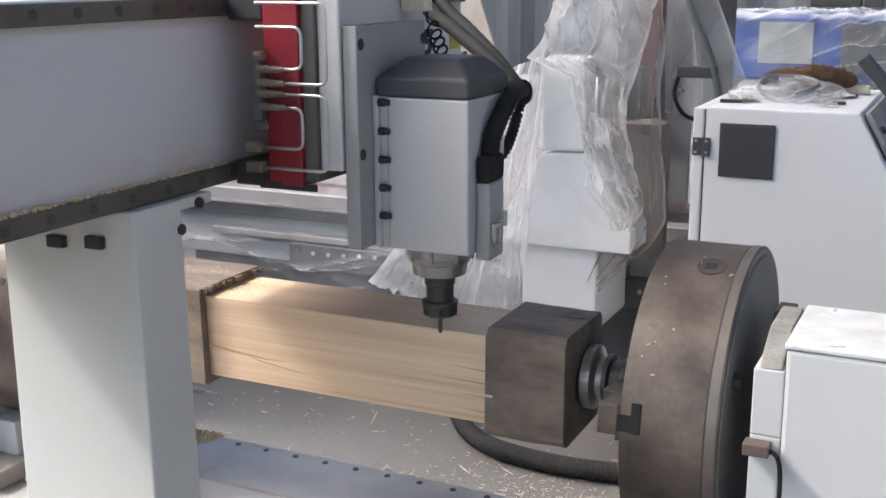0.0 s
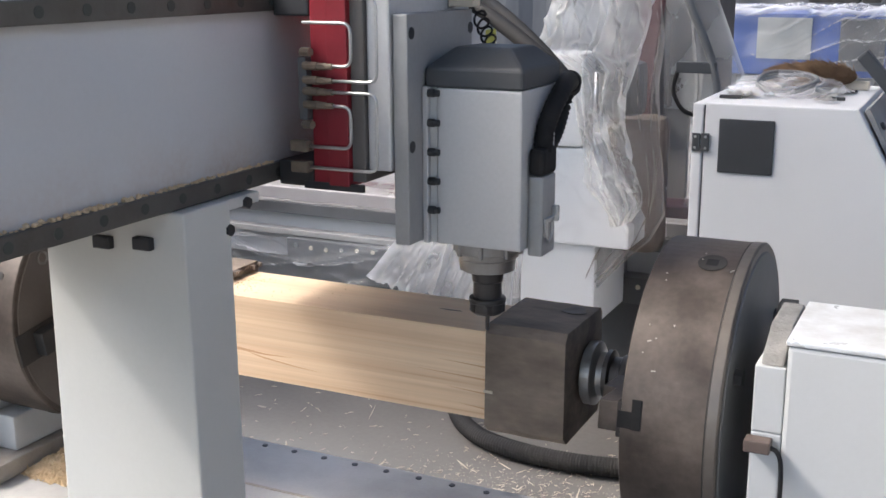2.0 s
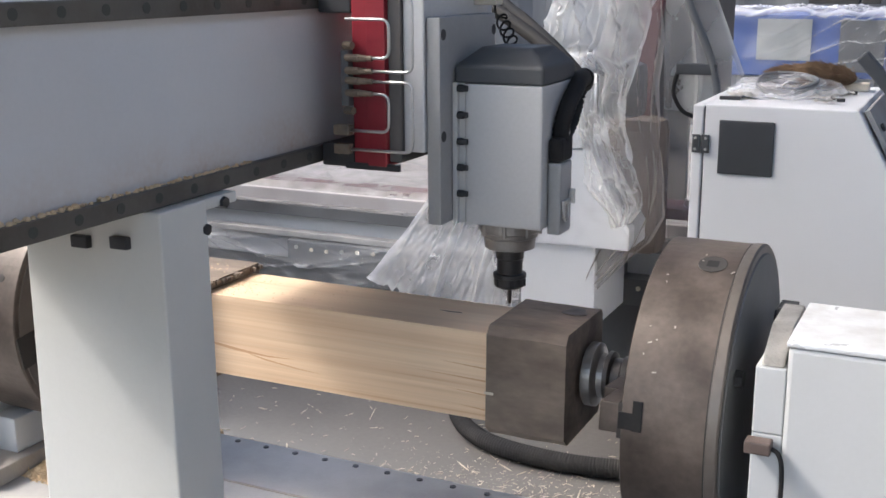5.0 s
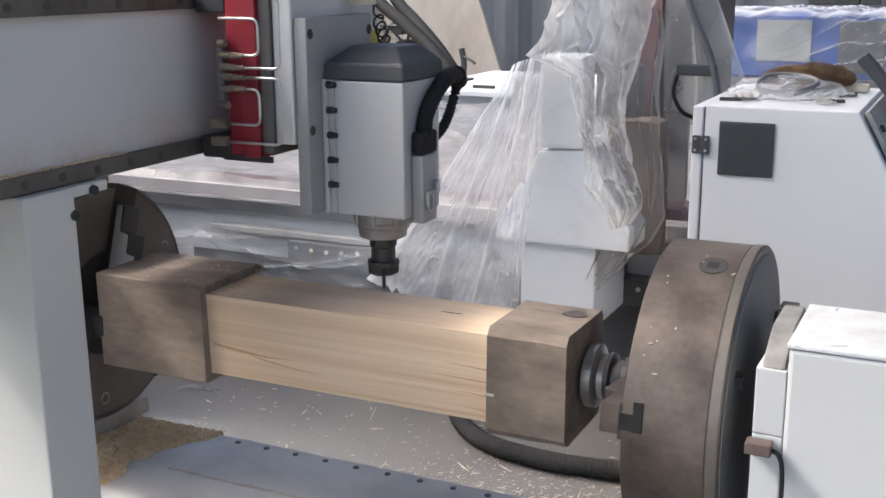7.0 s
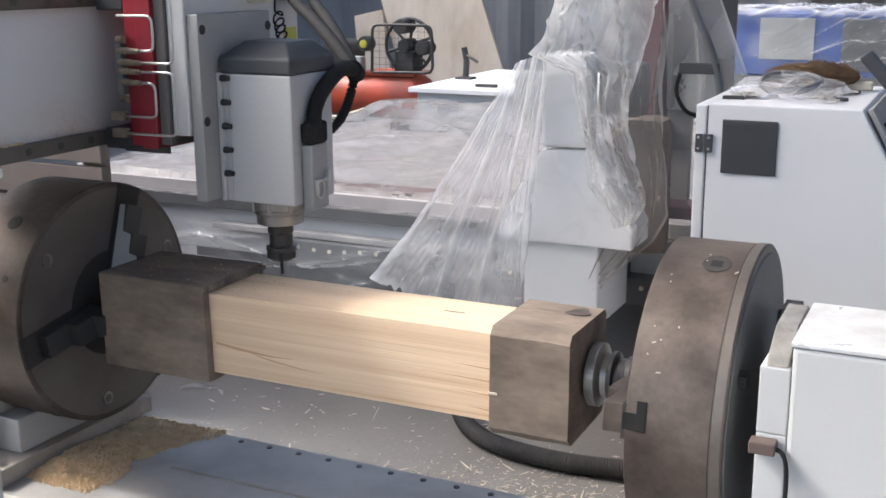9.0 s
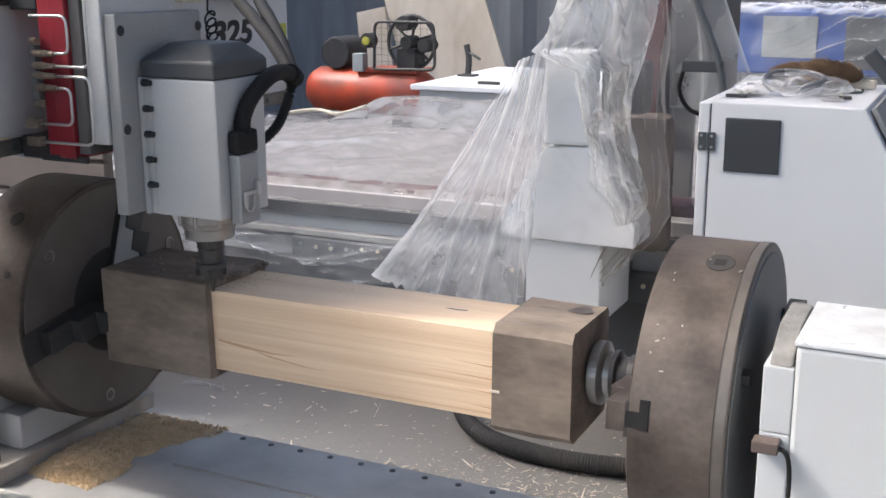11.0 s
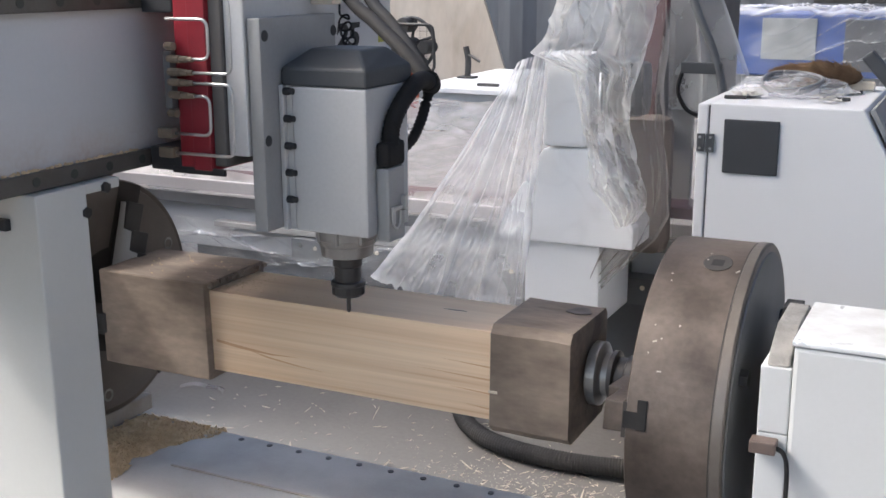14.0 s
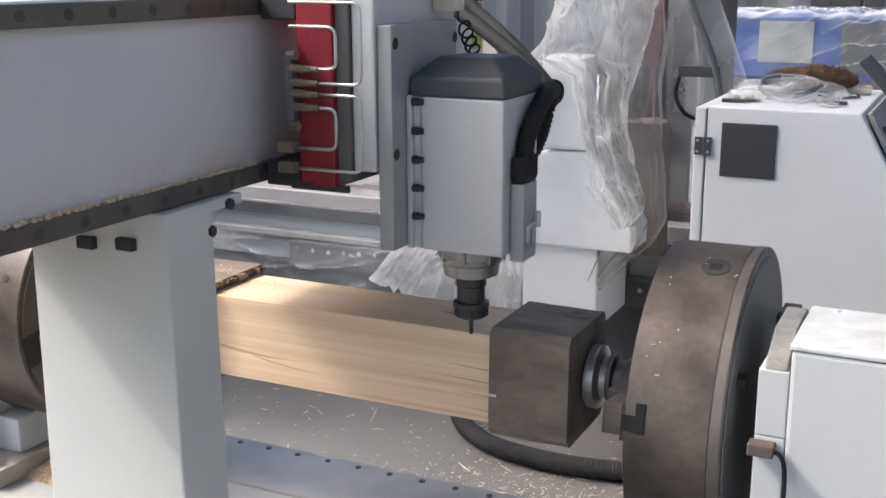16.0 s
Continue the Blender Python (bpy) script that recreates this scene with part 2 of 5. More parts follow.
M = {
    "white_paint": mat("white_machine_paint", (0.49, 0.50, 0.505), 0.4, other=(0.44, 0.44, 0.42), scale=5, amount=0.35, bump=0.003, spread=0.05),
    "leg_white": mat("clean_white_paint", (0.74, 0.75, 0.75), 0.4, other=(0.66, 0.66, 0.65), scale=4, amount=0.4, bump=0.003, spread=0.04),
    "mid_grey": mat("mid_grey_rail", (0.19, 0.19, 0.195), 0.5, 0.2, other=(0.13, 0.13, 0.13), scale=8, amount=0.6, bump=0.01),
    "column_paint": mat("grey_white_paint", (0.54, 0.54, 0.51), 0.45, other=(0.45, 0.445, 0.41), scale=4, amount=0.4, bump=0.003, spread=0.05),
    "dusty_beam": dusty_above(mat("dusty_beam_paint", (0.52, 0.525, 0.53), 0.4, other=(0.47, 0.455, 0.43), scale=3, amount=0.5, bump=0.003, spread=0.06), 1.205, 1.285, (0.36, 0.24, 0.15)),
    "rail_steel": mat("dull_rail_steel", (0.13, 0.125, 0.115), 0.42, 0.6, other=(0.07, 0.06, 0.05), scale=14, amount=0.7, bump=0.02),
    "black_bolt": mat("black_bolt_steel", (0.035, 0.035, 0.037), 0.5, 0.3, bump=0.01),
    "red_paint": mat("red_paint", (0.24, 0.012, 0.022), 0.4, other=(0.13, 0.01, 0.015), scale=9, amount=0.5, bump=0.01),
    "light_steel": mat("ground_light_steel", (0.56, 0.56, 0.555), 0.4, 0.3, other=(0.5, 0.5, 0.5), scale=8, amount=0.4, bump=0.01),
    "grey_steel": mat("grey_plate_steel", (0.33, 0.33, 0.325), 0.45, 0.25, other=(0.26, 0.255, 0.25), scale=9, amount=0.6, bump=0.012),
    "tube": mat("bright_tube", (0.55, 0.55, 0.54), 0.35, 0.8, bump=0),
    "brass": mat("dusty_brass", (0.20, 0.155, 0.11), 0.65, 0.2, other=(0.11, 0.09, 0.07), scale=60, amount=0.7, bump=0.03),
    "spindle_alu": mat("satin_aluminium", (0.47, 0.47, 0.465), 0.48, 0.2, other=(0.42, 0.42, 0.41), scale=6, amount=0.5, bump=0.006),
    "cap": mat("dark_grey_plastic_cap", (0.036, 0.041, 0.047), 0.55, other=(0.11, 0.105, 0.10), scale=9, amount=0.5, bump=0.01),
    "rubber": mat("black_rubber", (0.014, 0.014, 0.015), 0.75, other=(0.038, 0.034, 0.031), scale=22, amount=0.6, bump=0.02, spec=0.15),
    "collar": mat("machined_collar", (0.36, 0.35, 0.34), 0.34, 0.7, other=(0.22, 0.2, 0.18), scale=30, amount=0.6, bump=0.01),
    "nut": mat("black_collet_nut", (0.065, 0.06, 0.058), 0.42, 0.5, bump=0.01),
    "bit": mat("dark_carbide", (0.09, 0.08, 0.075), 0.35, 0.7, bump=0),
    "chuck": mat("worn_chuck_steel", (0.060, 0.045, 0.036), 0.48, 0.3, other=(0.160, 0.128, 0.106), scale=13, amount=0.9, bump=0.02, fine=120, spread=0.45),
    "chuck_face": mat("dark_chuck_face", (0.095, 0.08, 0.07), 0.55, 0.2, other=(0.16, 0.138, 0.12), scale=10, amount=0.7, bump=0.015),
    "ring": mat("worn_edge_steel", (0.15, 0.132, 0.118), 0.42, 0.5, other=(0.07, 0.058, 0.05), scale=16, amount=0.7, bump=0.015),
    "jaw": mat("jaw_steel", (0.30, 0.29, 0.275), 0.35, 0.6, other=(0.06, 0.055, 0.05), scale=25, amount=0.8, bump=0.02),
    # near-black that paints in the shade of slots, bores, sockets and grooves
    "dark": mat("recess_shade_black", (0.032, 0.028, 0.025), 0.8, bump=0.02),
    "bed": mat("blue_grey_cast_bed", (0.42, 0.412, 0.40), 0.55, 0.1, other=(0.26, 0.255, 0.248), scale=8, amount=0.8, bump=0.015),
    "concrete": mat("grey_concrete", (0.172, 0.163, 0.151), 0.78, other=(0.118, 0.111, 0.102), scale=1.6, amount=0.8, bump=0.05, fine=60, spread=0.25),
    "sawdust": mat("sawdust", (0.78, 0.60, 0.38), 0.95, other=(0.56, 0.40, 0.23), scale=60, amount=0.8, bump=0.08, fine=420, spread=0.25),
    "chip": mat("pale_wood_chip", (0.66, 0.59, 0.48), 0.8, other=(0.46, 0.38, 0.27), scale=20, bump=0.02),
    "pine": wood("planed_pine", (0.88, 0.665, 0.45), (0.54, 0.29, 0.14), along=(0.75, 16, 60), narrow=True, knots=0.2),
    "old_wood": mat("weathered_wood", (0.30, 0.235, 0.18), 0.8, other=(0.115, 0.086, 0.068), scale=15, amount=0.85, bump=0.045, fine=110, stretch=(0.4, 1, 1), spread=0.5),
    "lid_metal": mat("scratched_lid", (0.72, 0.73, 0.74), 0.3, 0.25, other=(0.34, 0.31, 0.28), scale=26, amount=0.55, bump=0.02),
    "cast": mat("rough_cast_bracket", (0.25, 0.24, 0.225), 0.7, 0.3, other=(0.15, 0.14, 0.13), scale=40, amount=0.8, bump=0.1),
    "sensor": mat("brown_sensor", (0.11, 0.08, 0.068), 0.5, bump=0.02),
    "cabinet": mat("white_powder_coat", (0.63, 0.64, 0.655), 0.45, other=(0.55, 0.55, 0.555), scale=3, amount=0.3, bump=0.002, fine=400, spread=0.03),
    "vent": mat("black_vent_plastic", (0.042, 0.046, 0.052), 0.55, bump=0.02),
    "film": plastic_film("cloudy_film", 0.17, 0.35, (0.90, 0.90, 0.91), rough=0.16),
    "film_hood": plastic_film("hood_film", 0.12, 0.40, (0.90, 0.89, 0.86), rough=0.14),
    "film_tight": plastic_film("tight_film", 0.03, 0.14, crinkle=0.9, size=34.0),
    "film_thick": plastic_film("milky_film", 0.30, 0.75, (0.44, 0.425, 0.42), rough=0.2, crinkle=0.45, size=5.0),
    "film_brown": plastic_film("dusty_brownish_film", 0.28, 0.46, (0.50, 0.46, 0.43), rough=0.2, crinkle=0.3),
    "film_clear": plastic_film("clear_wrap", 0.04, 0.19, crinkle=0.9, size=26.0),
    "film_grey": plastic_film("grey_milky_film", 0.24, 0.38, (0.66, 0.66, 0.67), rough=0.3, crinkle=0.2),
    "blue": mat("blue_paint", (0.042, 0.09, 0.30), 0.4, other=(0.07, 0.12, 0.33), scale=4, bump=0.005),
    "label_grey": mat("grey_label", (0.33, 0.345, 0.34), 0.5, bump=0.01),
    "orange": mat("orange_tank_paint", (0.50, 0.070, 0.028), 0.45, other=(0.14, 0.05, 0.034), scale=5, amount=0.85, bump=0.01),
    "iron": mat("black_iron", (0.045, 0.044, 0.044), 0.55, 0.3, other=(0.08, 0.075, 0.07), scale=12, amount=0.5, bump=0.02),
    "ply": wood("plywood_sheet", (0.66, 0.59, 0.50), (0.52, 0.44, 0.35), along=(4, 1.5, 1.5), knots=0.4),
    "wall": mat("grey_sheet_steel", (0.15, 0.16, 0.175), 0.6, 0.1, other=(0.10, 0.105, 0.115), scale=2.5, amount=0.8, bump=0.02, stretch=(3, 3, 0.5)),
    "roof": mat("grey_roof_sheet", (0.45, 0.45, 0.46), 0.7, bump=0.02),
    "fur": mat("brown_bristle", (0.27, 0.165, 0.085), 0.9, other=(0.085, 0.045, 0.03), scale=16, amount=0.8, bump=0.2, fine=300, spread=0.5),
    "paper": mat("crumpled_paper", (0.62, 0.61, 0.58), 0.8, other=(0.4, 0.38, 0.35), scale=12, amount=0.6, bump=0.03),
    "maroon": mat("maroon_cloth", (0.13, 0.05, 0.055), 0.8, other=(0.085, 0.04, 0.042), scale=8, amount=0.7, bump=0.03),
    "rail_hole": mat("greenish_rail_hole", (0.055, 0.06, 0.054), 0.6, 0.2, bump=0.01),
    "hose_dark": mat("dark_hose_plastic", (0.03, 0.03, 0.031), 0.75, other=(0.07, 0.065, 0.06), scale=10, amount=0.5, bump=0.01, spec=0.2),
    "dusty": mat("dusty_plate", (0.40, 0.37, 0.33), 0.7, other=(0.24, 0.20, 0.16), scale=12, amount=0.8, bump=0.03),
    "carton": mat("brown_carton", (0.18, 0.145, 0.122), 0.8, other=(0.13, 0.107, 0.093), scale=6, amount=0.6, bump=0.02),
    "dusty_bed": mat("dusty_pale_bed", (0.36, 0.34, 0.335), 0.6, other=(0.28, 0.25, 0.245), scale=5, amount=0.7, bump=0.01),
    "resin": mat("resin_wood", (0.60, 0.37, 0.21), 0.55, other=(0.50, 0.28, 0.15), scale=30, amount=0.7, bump=0.01, stretch=(0.2, 1, 1)),
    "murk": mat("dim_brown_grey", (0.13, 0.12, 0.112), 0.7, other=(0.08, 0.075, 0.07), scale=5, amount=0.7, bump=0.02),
    "yellow": mat("yellow_plastic", (0.42, 0.40, 0.06), 0.5, bump=0.01),
    "ink": mat("black_marker", (0.012, 0.012, 0.014), 0.6, bump=0),
    "grey_dark": mat("dark_grey_paint", (0.11, 0.115, 0.12), 0.5, other=(0.07, 0.07, 0.07), scale=6, amount=0.6, bump=0.01),
}

# ---- building helpers ----


def part(name, bm, material, parent=None, label="", smooth=False):
    me = bpy.data.meshes.new(name)
    bm.to_mesh(me)
    bm.free()
    for p in me.polygons:
        p.use_smooth = smooth
    me.materials.append(M[material])
    ob = new(name, me)
    ob.parent = parent
    if label:
        ob["label"] = label
    return ob


def thing(name, label, category, group="", kind="", at=(0, 0, 0)):
    ob = new(name)
    ob.location = at
    ob.empty_display_size = 0.05
    return tagged(ob, label, category, group, kind)


def box(bm, x0, x1, y0, y1, z0, z1, bevel=0.002, seg=2, m=None):
    g = bmesh.ops.create_cube(bm, size=1)
    vs = g["verts"]
    for v in vs:
        v.co = Vector((x0 + (v.co.x + 0.5) * (x1 - x0), y0 + (v.co.y + 0.5) * (y1 - y0), z0 + (v.co.z + 0.5) * (z1 - z0)))
    if m is not None:
        bmesh.ops.transform(bm, matrix=m, verts=vs)
    if bevel:
        es = {e for v in vs for e in v.link_edges}
        bmesh.ops.bevel(bm, geom=list(es), offset=bevel, segments=seg, affect="EDGES", profile=0.6)
    return bm


def boxes(*items, bevel=0.002):
    bm = bmesh.new()
    for it in items:
        box(bm, *it, bevel=bevel)
    return bm


def cyl(bm, a, b, r0, r1=None, seg=28, bevel=0.0):
    a, b = Vector(a), Vector(b)
    r1 = r0 if r1 is None else r1
    g = bmesh.ops.create_cone(bm, cap_ends=True, segments=seg, radius1=r0, radius2=r1, depth=(b - a).length)
    q = (b - a).to_track_quat("Z", "Y").to_matrix().to_4x4()
    bmesh.ops.transform(bm, matrix=Matrix.Translation((a + b) / 2) @ q, verts=g["verts"])
    if bevel:
        es = [e for e in {e for v in g["verts"] for e in v.link_edges} if any(len(f.verts) > 4 for f in e.link_faces)]
        bmesh.ops.bevel(bm, geom=es, offset=bevel, segments=2, affect="EDGES", profile=0.6)
    return bm


def lathe(bm, prof, a, d, seg=48):
    """Turn a profile of (along, radius) about the line from a in the direction d."""
    q = Vector(d).to_track_quat("Z", "Y").to_matrix()
    rings = []
    for s, r in prof:
        rings.append([bm.verts.new(Vector(a) + q @ Vector((r * math.cos(2 * math.pi * i / seg), r * math.sin(2 * math.pi * i / seg), s))) for i in range(seg)])
    for p, n in zip(rings, rings[1:]):
        for i in range(seg):
            bm.faces.new((p[i], p[(i + 1) % seg], n[(i + 1) % seg], n[i]))
    bm.faces.new(list(reversed(rings[0])))
    bm.faces.new(rings[-1])
    return bm


def smooth_line(pts, n=8):
    pts = [Vector(p) for p in pts]
    ext = [2 * pts[0] - pts[1], *pts, 2 * pts[-1] - pts[-2]]
    out = []
    for i in range(1, len(ext) - 2):
        p0, p1, p2, p3 = ext[i - 1:i + 3]
        for k in range(n):
            t = k / n
            out.append(0.5 * (2 * p1 + (p2 - p0) * t + (2 * p0 - 5 * p1 + 4 * p2 - p3) * t * t + (3 * p1 - p0 - 3 * p2 + p3) * t ** 3))
    return out + [pts[-1]]


def sweep(bm, pts, r, seg=10, n=8, ripple=0.0, pitch=0.006):
    """A tube along a smooth line; ripple makes it corrugated."""
    line = smooth_line(pts, n)
    if ripple:
        fine, run = [line[0]], 0.0
        for a, b in zip(line, line[1:]):
            k = max(1, int((b - a).length / (pitch / 2)))
            fine += [a.lerp(b, (j + 1) / k) for j in range(k)]
        line = fine
    rings = []
    up = Vector((0.13, 0.31, 0.94)).normalized()
    for i, p in enumerate(line):
        d = (line[min(i + 1, len(line) - 1)] - line[max(i - 1, 0)]).normalized()
        s = d.cross(up)
        s = s.normalized() if s.length > 1e-4 else Vector((1, 0, 0))
        u = s.cross(d)
        rr = r + (ripple if ripple and i % 2 else 0)
        rings.append([bm.verts.new(p + rr * (math.cos(2 * math.pi * j / seg) * s + math.sin(2 * math.pi * j / seg) * u)) for j in range(seg)])
    for p, q in zip(rings, rings[1:]):
        for j in range(seg):
            bm.faces.new((p[j], p[(j + 1) % seg], q[(j + 1) % seg], q[j]))
    bm.faces.new(list(reversed(rings[0])))
    bm.faces.new(rings[-1])
    return bm


def rounded_wire(pts, rad, k=5):
    """Corner points of a bent tube, each corner rounded."""
    pts = [Vector(p) for p in pts]
    out = [pts[0]]
    for a, b, c in zip(pts, pts[1:], pts[2:]):
        da, dc = (a - b), (c - b)
        ra = min(rad, da.length / 2, dc.length / 2)
        p, q = b + da.normalized() * ra, b + dc.normalized() * ra
        out += [((1 - t) ** 2) * p + 2 * t * (1 - t) * b + t * t * q for t in (j / k for j in range(k + 1))]
    return out + [pts[-1]]


def prism(bm, outline, y0, y1, axis="y", bevel=0.0):
    """An outline of (x, z) points pushed from y0 to y1 (or of (y, z) points along x)."""
    def place(a, b, c):
        return Vector((a, c, b)) if axis == "y" else Vector((c, a, b))
    f = [bm.verts.new(place(a, b, y0)) for a, b in outline]
    g = [bm.verts.new(place(a, b, y1)) for a, b in outline]
    n = len(outline)
    fs = [bm.faces.new(f), bm.faces.new(list(reversed(g)))]
    for i in range(n):
        fs.append(bm.faces.new((f[(i + 1) % n], f[i], g[i], g[(i + 1) % n])))
    bmesh.ops.recalc_face_normals(bm, faces=fs)
    if bevel:
        bmesh.ops.bevel(bm, geom=list({e for v in f + g for e in v.link_edges}), offset=bevel, segments=2, affect="EDGES", profile=0.6)
    return bm


def grid(bm, nu, nv, fn):
    vs = [[bm.verts.new(fn(i / nu, j / nv)) for j in range(nv + 1)] for i in range(nu + 1)]
    for i in range(nu):
        for j in range(nv):
            bm.faces.new((vs[i][j], vs[i + 1][j], vs[i + 1][j + 1], vs[i][j + 1]))
    return bm


def wob(p, s, a):
    return noise.noise(Vector(p) * s) * a


def ridge(x, k=3.0):
    """Narrow creases with broad flats between."""
    return (1 - abs(math.sin(x))) ** k


def film_part(name, nu, nv, fn, material, parent, label=""):
    """A sheet of film; fn gives its place and its doubling and painted glint there (0 to 1)."""
    verts, fold = [], []
    for i in range(nu + 1):
        for j in range(nv + 1):
            p, k = fn(i / nu, j / nv)
            verts.append(p)
            fold.append(k)
    w = nv + 1
    faces = [(i * w + j, (i + 1) * w + j, (i + 1) * w + j + 1, i * w + j + 1) for i in range(nu) for j in range(nv)]
    me = bpy.data.meshes.new(name)
    me.from_pydata(verts, [], faces)
    me.attributes.new("fold", "FLOAT", "POINT").data.foreach_set("value", fold)
    for p in me.polygons:
        p.use_smooth = True
    me.materials.append(M[material])
    ob = new(name, me)
    ob.parent = parent
    if label:
        ob["label"] = label
    return ob


def along(table, z):
    """Read a table of (height, value), highest first, at a height."""
    for (za, a), (zb, b) in zip(table, table[1:]):
        if z >= zb:
            k = min(1.0, max(0.0, (za - z) / (za - zb)))
            return a + (b - a) * k
    return table[-1][1]


AXIS_Y, AXIS_Z = 1.3772, 0.914
BED_Z = 0.65

# ---- the hall ----


def hall():
    bm = bmesh.new()
    grid(bm, 60, 60, lambda u, v: Vector((-60 + 120 * u, -60 + 120 * v, 0)))
    tagged(part("floor", bm, "concrete"), "dusty grey concrete workshop floor strewn with chips", "floor", kind="structure")
    # corrugated back wall
    bm = bmesh.new()
    n = 160
    front, back = [], []
    for i in range(n + 1):
        x = -12 + 20 * i / n
        y = 9.6 + (0.03 if (i // 2) % 2 else 0.0)
        front.append((bm.verts.new((x, y, 0)), bm.verts.new((x, y, 5))))
        back.append((bm.verts.new((x, 9.8, 0)), bm.verts.new((x, 9.8, 5))))
    for i in range(n):
        for r in (front, back):
            bm.faces.new((r[i][0], r[i + 1][0], r[i + 1][1], r[i][1]))
    tagged(part("wall_north", bm, "wall"), "dark grey corrugated sheet-steel workshop wall", "wall", kind="structure")
    # unseen walls, added round the hall; the south gate opens for frontal light
    for name, b in (("wall_west", (-12.2, -12, -8, 9.8, 0, 5)), ("wall_east", (8, 8.2, -8, 9.8, 0, 5)), ("wall_south", (-12.2, -7, -8.2, -8, 0, 5))):
        tagged(part(name, boxes(b, bevel=0), "roof"), "pale painted workshop wall", "wall", kind="structure")
    tagged(part("wall_south_east", boxes((5, 8.2, -8.2, -8, 0, 5), (-7, 5, -8.2, -8, 4.3, 5), bevel=0), "roof"), "pale painted workshop wall beside the wide open gate", "wall", kind="structure")
    # unseen roof; its openings are set to shape the daylight on the machines
    bm = bmesh.new()
    for x0, x1 in ((-12.2, -8.5), (-2.2, 2.0), (5.2, 8.2)):
        box(bm, x0, x1, -8.2, 9.8, 5.0, 5.12, bevel=0)
    # strip added to keep direct sun off the cabinet top and back floor
    box(bm, -8.5, -2.2, 1.3, 2.0, 5.0, 5.12, bevel=0)
    for y in (-8.2, -4.2, 3.6, 7.2, 9.6):
        box(bm, -12.2, 8.2, y, y + 0.2, 5.13, 5.35, bevel=0)
    tagged(part("ceiling", bm, "roof"), "unseen pale sheet roof, added with openings that shape the daylight", "ceiling", kind="structure")


hall()

# ---- machine bed with the two headstocks ----


def machine_bed():
    t = thing("machine_bed", "blue-grey cast machine bed with bolt holes and sawdust", "machine bed")
    part("slab", boxes((-1.95, 0.6, 0.80, 1.503, 0.56, BED_Z), bevel=0.004), "bed", t)
    part("frame", boxes((-1.9, 0.55, 0.86, 1.44, 0.0, 0.56), bevel=0.006), "grey_dark", t)
    part("cover_strip", boxes((-1.16, 0.5, 1.347, 1.3515, BED_Z - 0.001, BED_Z + 0.0022), bevel=0.0006), "dusty", t, "dusty cover strip")
    for i in range(12):
        bm = bmesh.new()
        x = -1.118 + 0.0596 * i
        lathe(bm, [(0, 0.0052), (0.0015, 0.005), (0.0016, 0.003)], (x, 1.4858 - 0.0003 * i, BED_Z), (0, 0, 1), 14)
        part("bolt", bm, "black_bolt", t)
    for x, y in ((-1.10, 1.20), (-0.86, 1.20), (-0.62, 1.20)):
        bm = bmesh.new()
        lathe(bm, [(0, 0.006), (0.0015, 0.0058), (0.0016, 0.003)], (x, y, BED_Z), (0, 0, 1), 14)
        part("bolt", bm, "black_bolt", t)


machine_bed()


def chuck(name, label, x_face, x_back, face_sign):
    """A 400 mm three-jaw chuck; face_sign is the way its face looks along x."""
    t = thing(name, label, "lathe chuck", group="lathe chucks", at=(x_face, AXIS_Y, AXIS_Z))
    L = abs(x_back - x_face)
    d = (-face_sign, 0, 0)
    bm = bmesh.new()
    lathe(bm, [(0.0005, 0.03), (0.0005, 0.1975), (0.0022, 0.2), (L, 0.2), (L, 0.03)], (0, 0, 0), d, 96)
    part("body", bm, "chuck", t, smooth=False)
    bm = bmesh.new()
    lathe(bm, [(-0.001, 0.045), (-0.001, 0.190), (0.002, 0.1915), (0.002, 0.045)], (0, 0, 0), d, 96)
    part("face_plate", bm, "chuck_face", t)
    bm = bmesh.new()
    lathe(bm, [(-0.0016, 0.088), (0.0, 0.088), (0.0, 0.03)], (0, 0, 0), d, 40)
    part("bore", bm, "dark", t)
    return t


def jaw(t, ang, sign, worn):
    """One stepped jaw in its dark slot, at an angle in the plane of the face; worn adds a painted reflection."""
    m = Matrix.Rotation(radians(ang), 4, "X")
    bm = boxes((sign * -0.002, sign * 0.0022, -0.026, 0.026, 0.045, 0.197), bevel=0)
    bm.transform(m)
    part("slot", bm, "dark", t)
    bm = bmesh.new()
    prism(bm, [(0.048, 0.003), (0.048, 0.062), (0.082, 0.062), (0.082, 0.042), (0.118, 0.042), (0.118, 0.022), (0.165, 0.022), (0.165, 0.003)], -0.019, 0.019, axis="x", bevel=0.0015)
    # prism gives (across, radial, out); turn to (out, across, radial)
    for v in bm.verts:
        a, r, o = v.co.x, v.co.y, v.co.z
        v.co = Vector((sign * o, a, r))
    bmesh.ops.recalc_face_normals(bm, faces=bm.faces)
    bm.transform(m)
    j = part("jaw", bm, "iron", t, "stepped black steel jaw")
    if worn:
        # pale plate on the flank paints in the reflection of shiny steel
        bm = bmesh.new()
        prism(bm, [(0.050, 0.010), (0.050, 0.058), (0.080, 0.058), (0.084, 0.040), (0.115, 0.038), (0.119, 0.020), (0.163, 0.016), (0.163, 0.006)], -0.0202, -0.0192, axis="x", bevel=0.0003)
        for v in bm.verts:
            a, r, o = v.co.x, v.co.y, v.co.z
            v.co = Vector((sign * o, a, r))
        bmesh.ops.recalc_face_normals(bm, faces=bm.faces)
        bm.transform(m)
        part("glint_flank", bm, "light_steel", j, "jaw flank, its steel reflection painted bright")


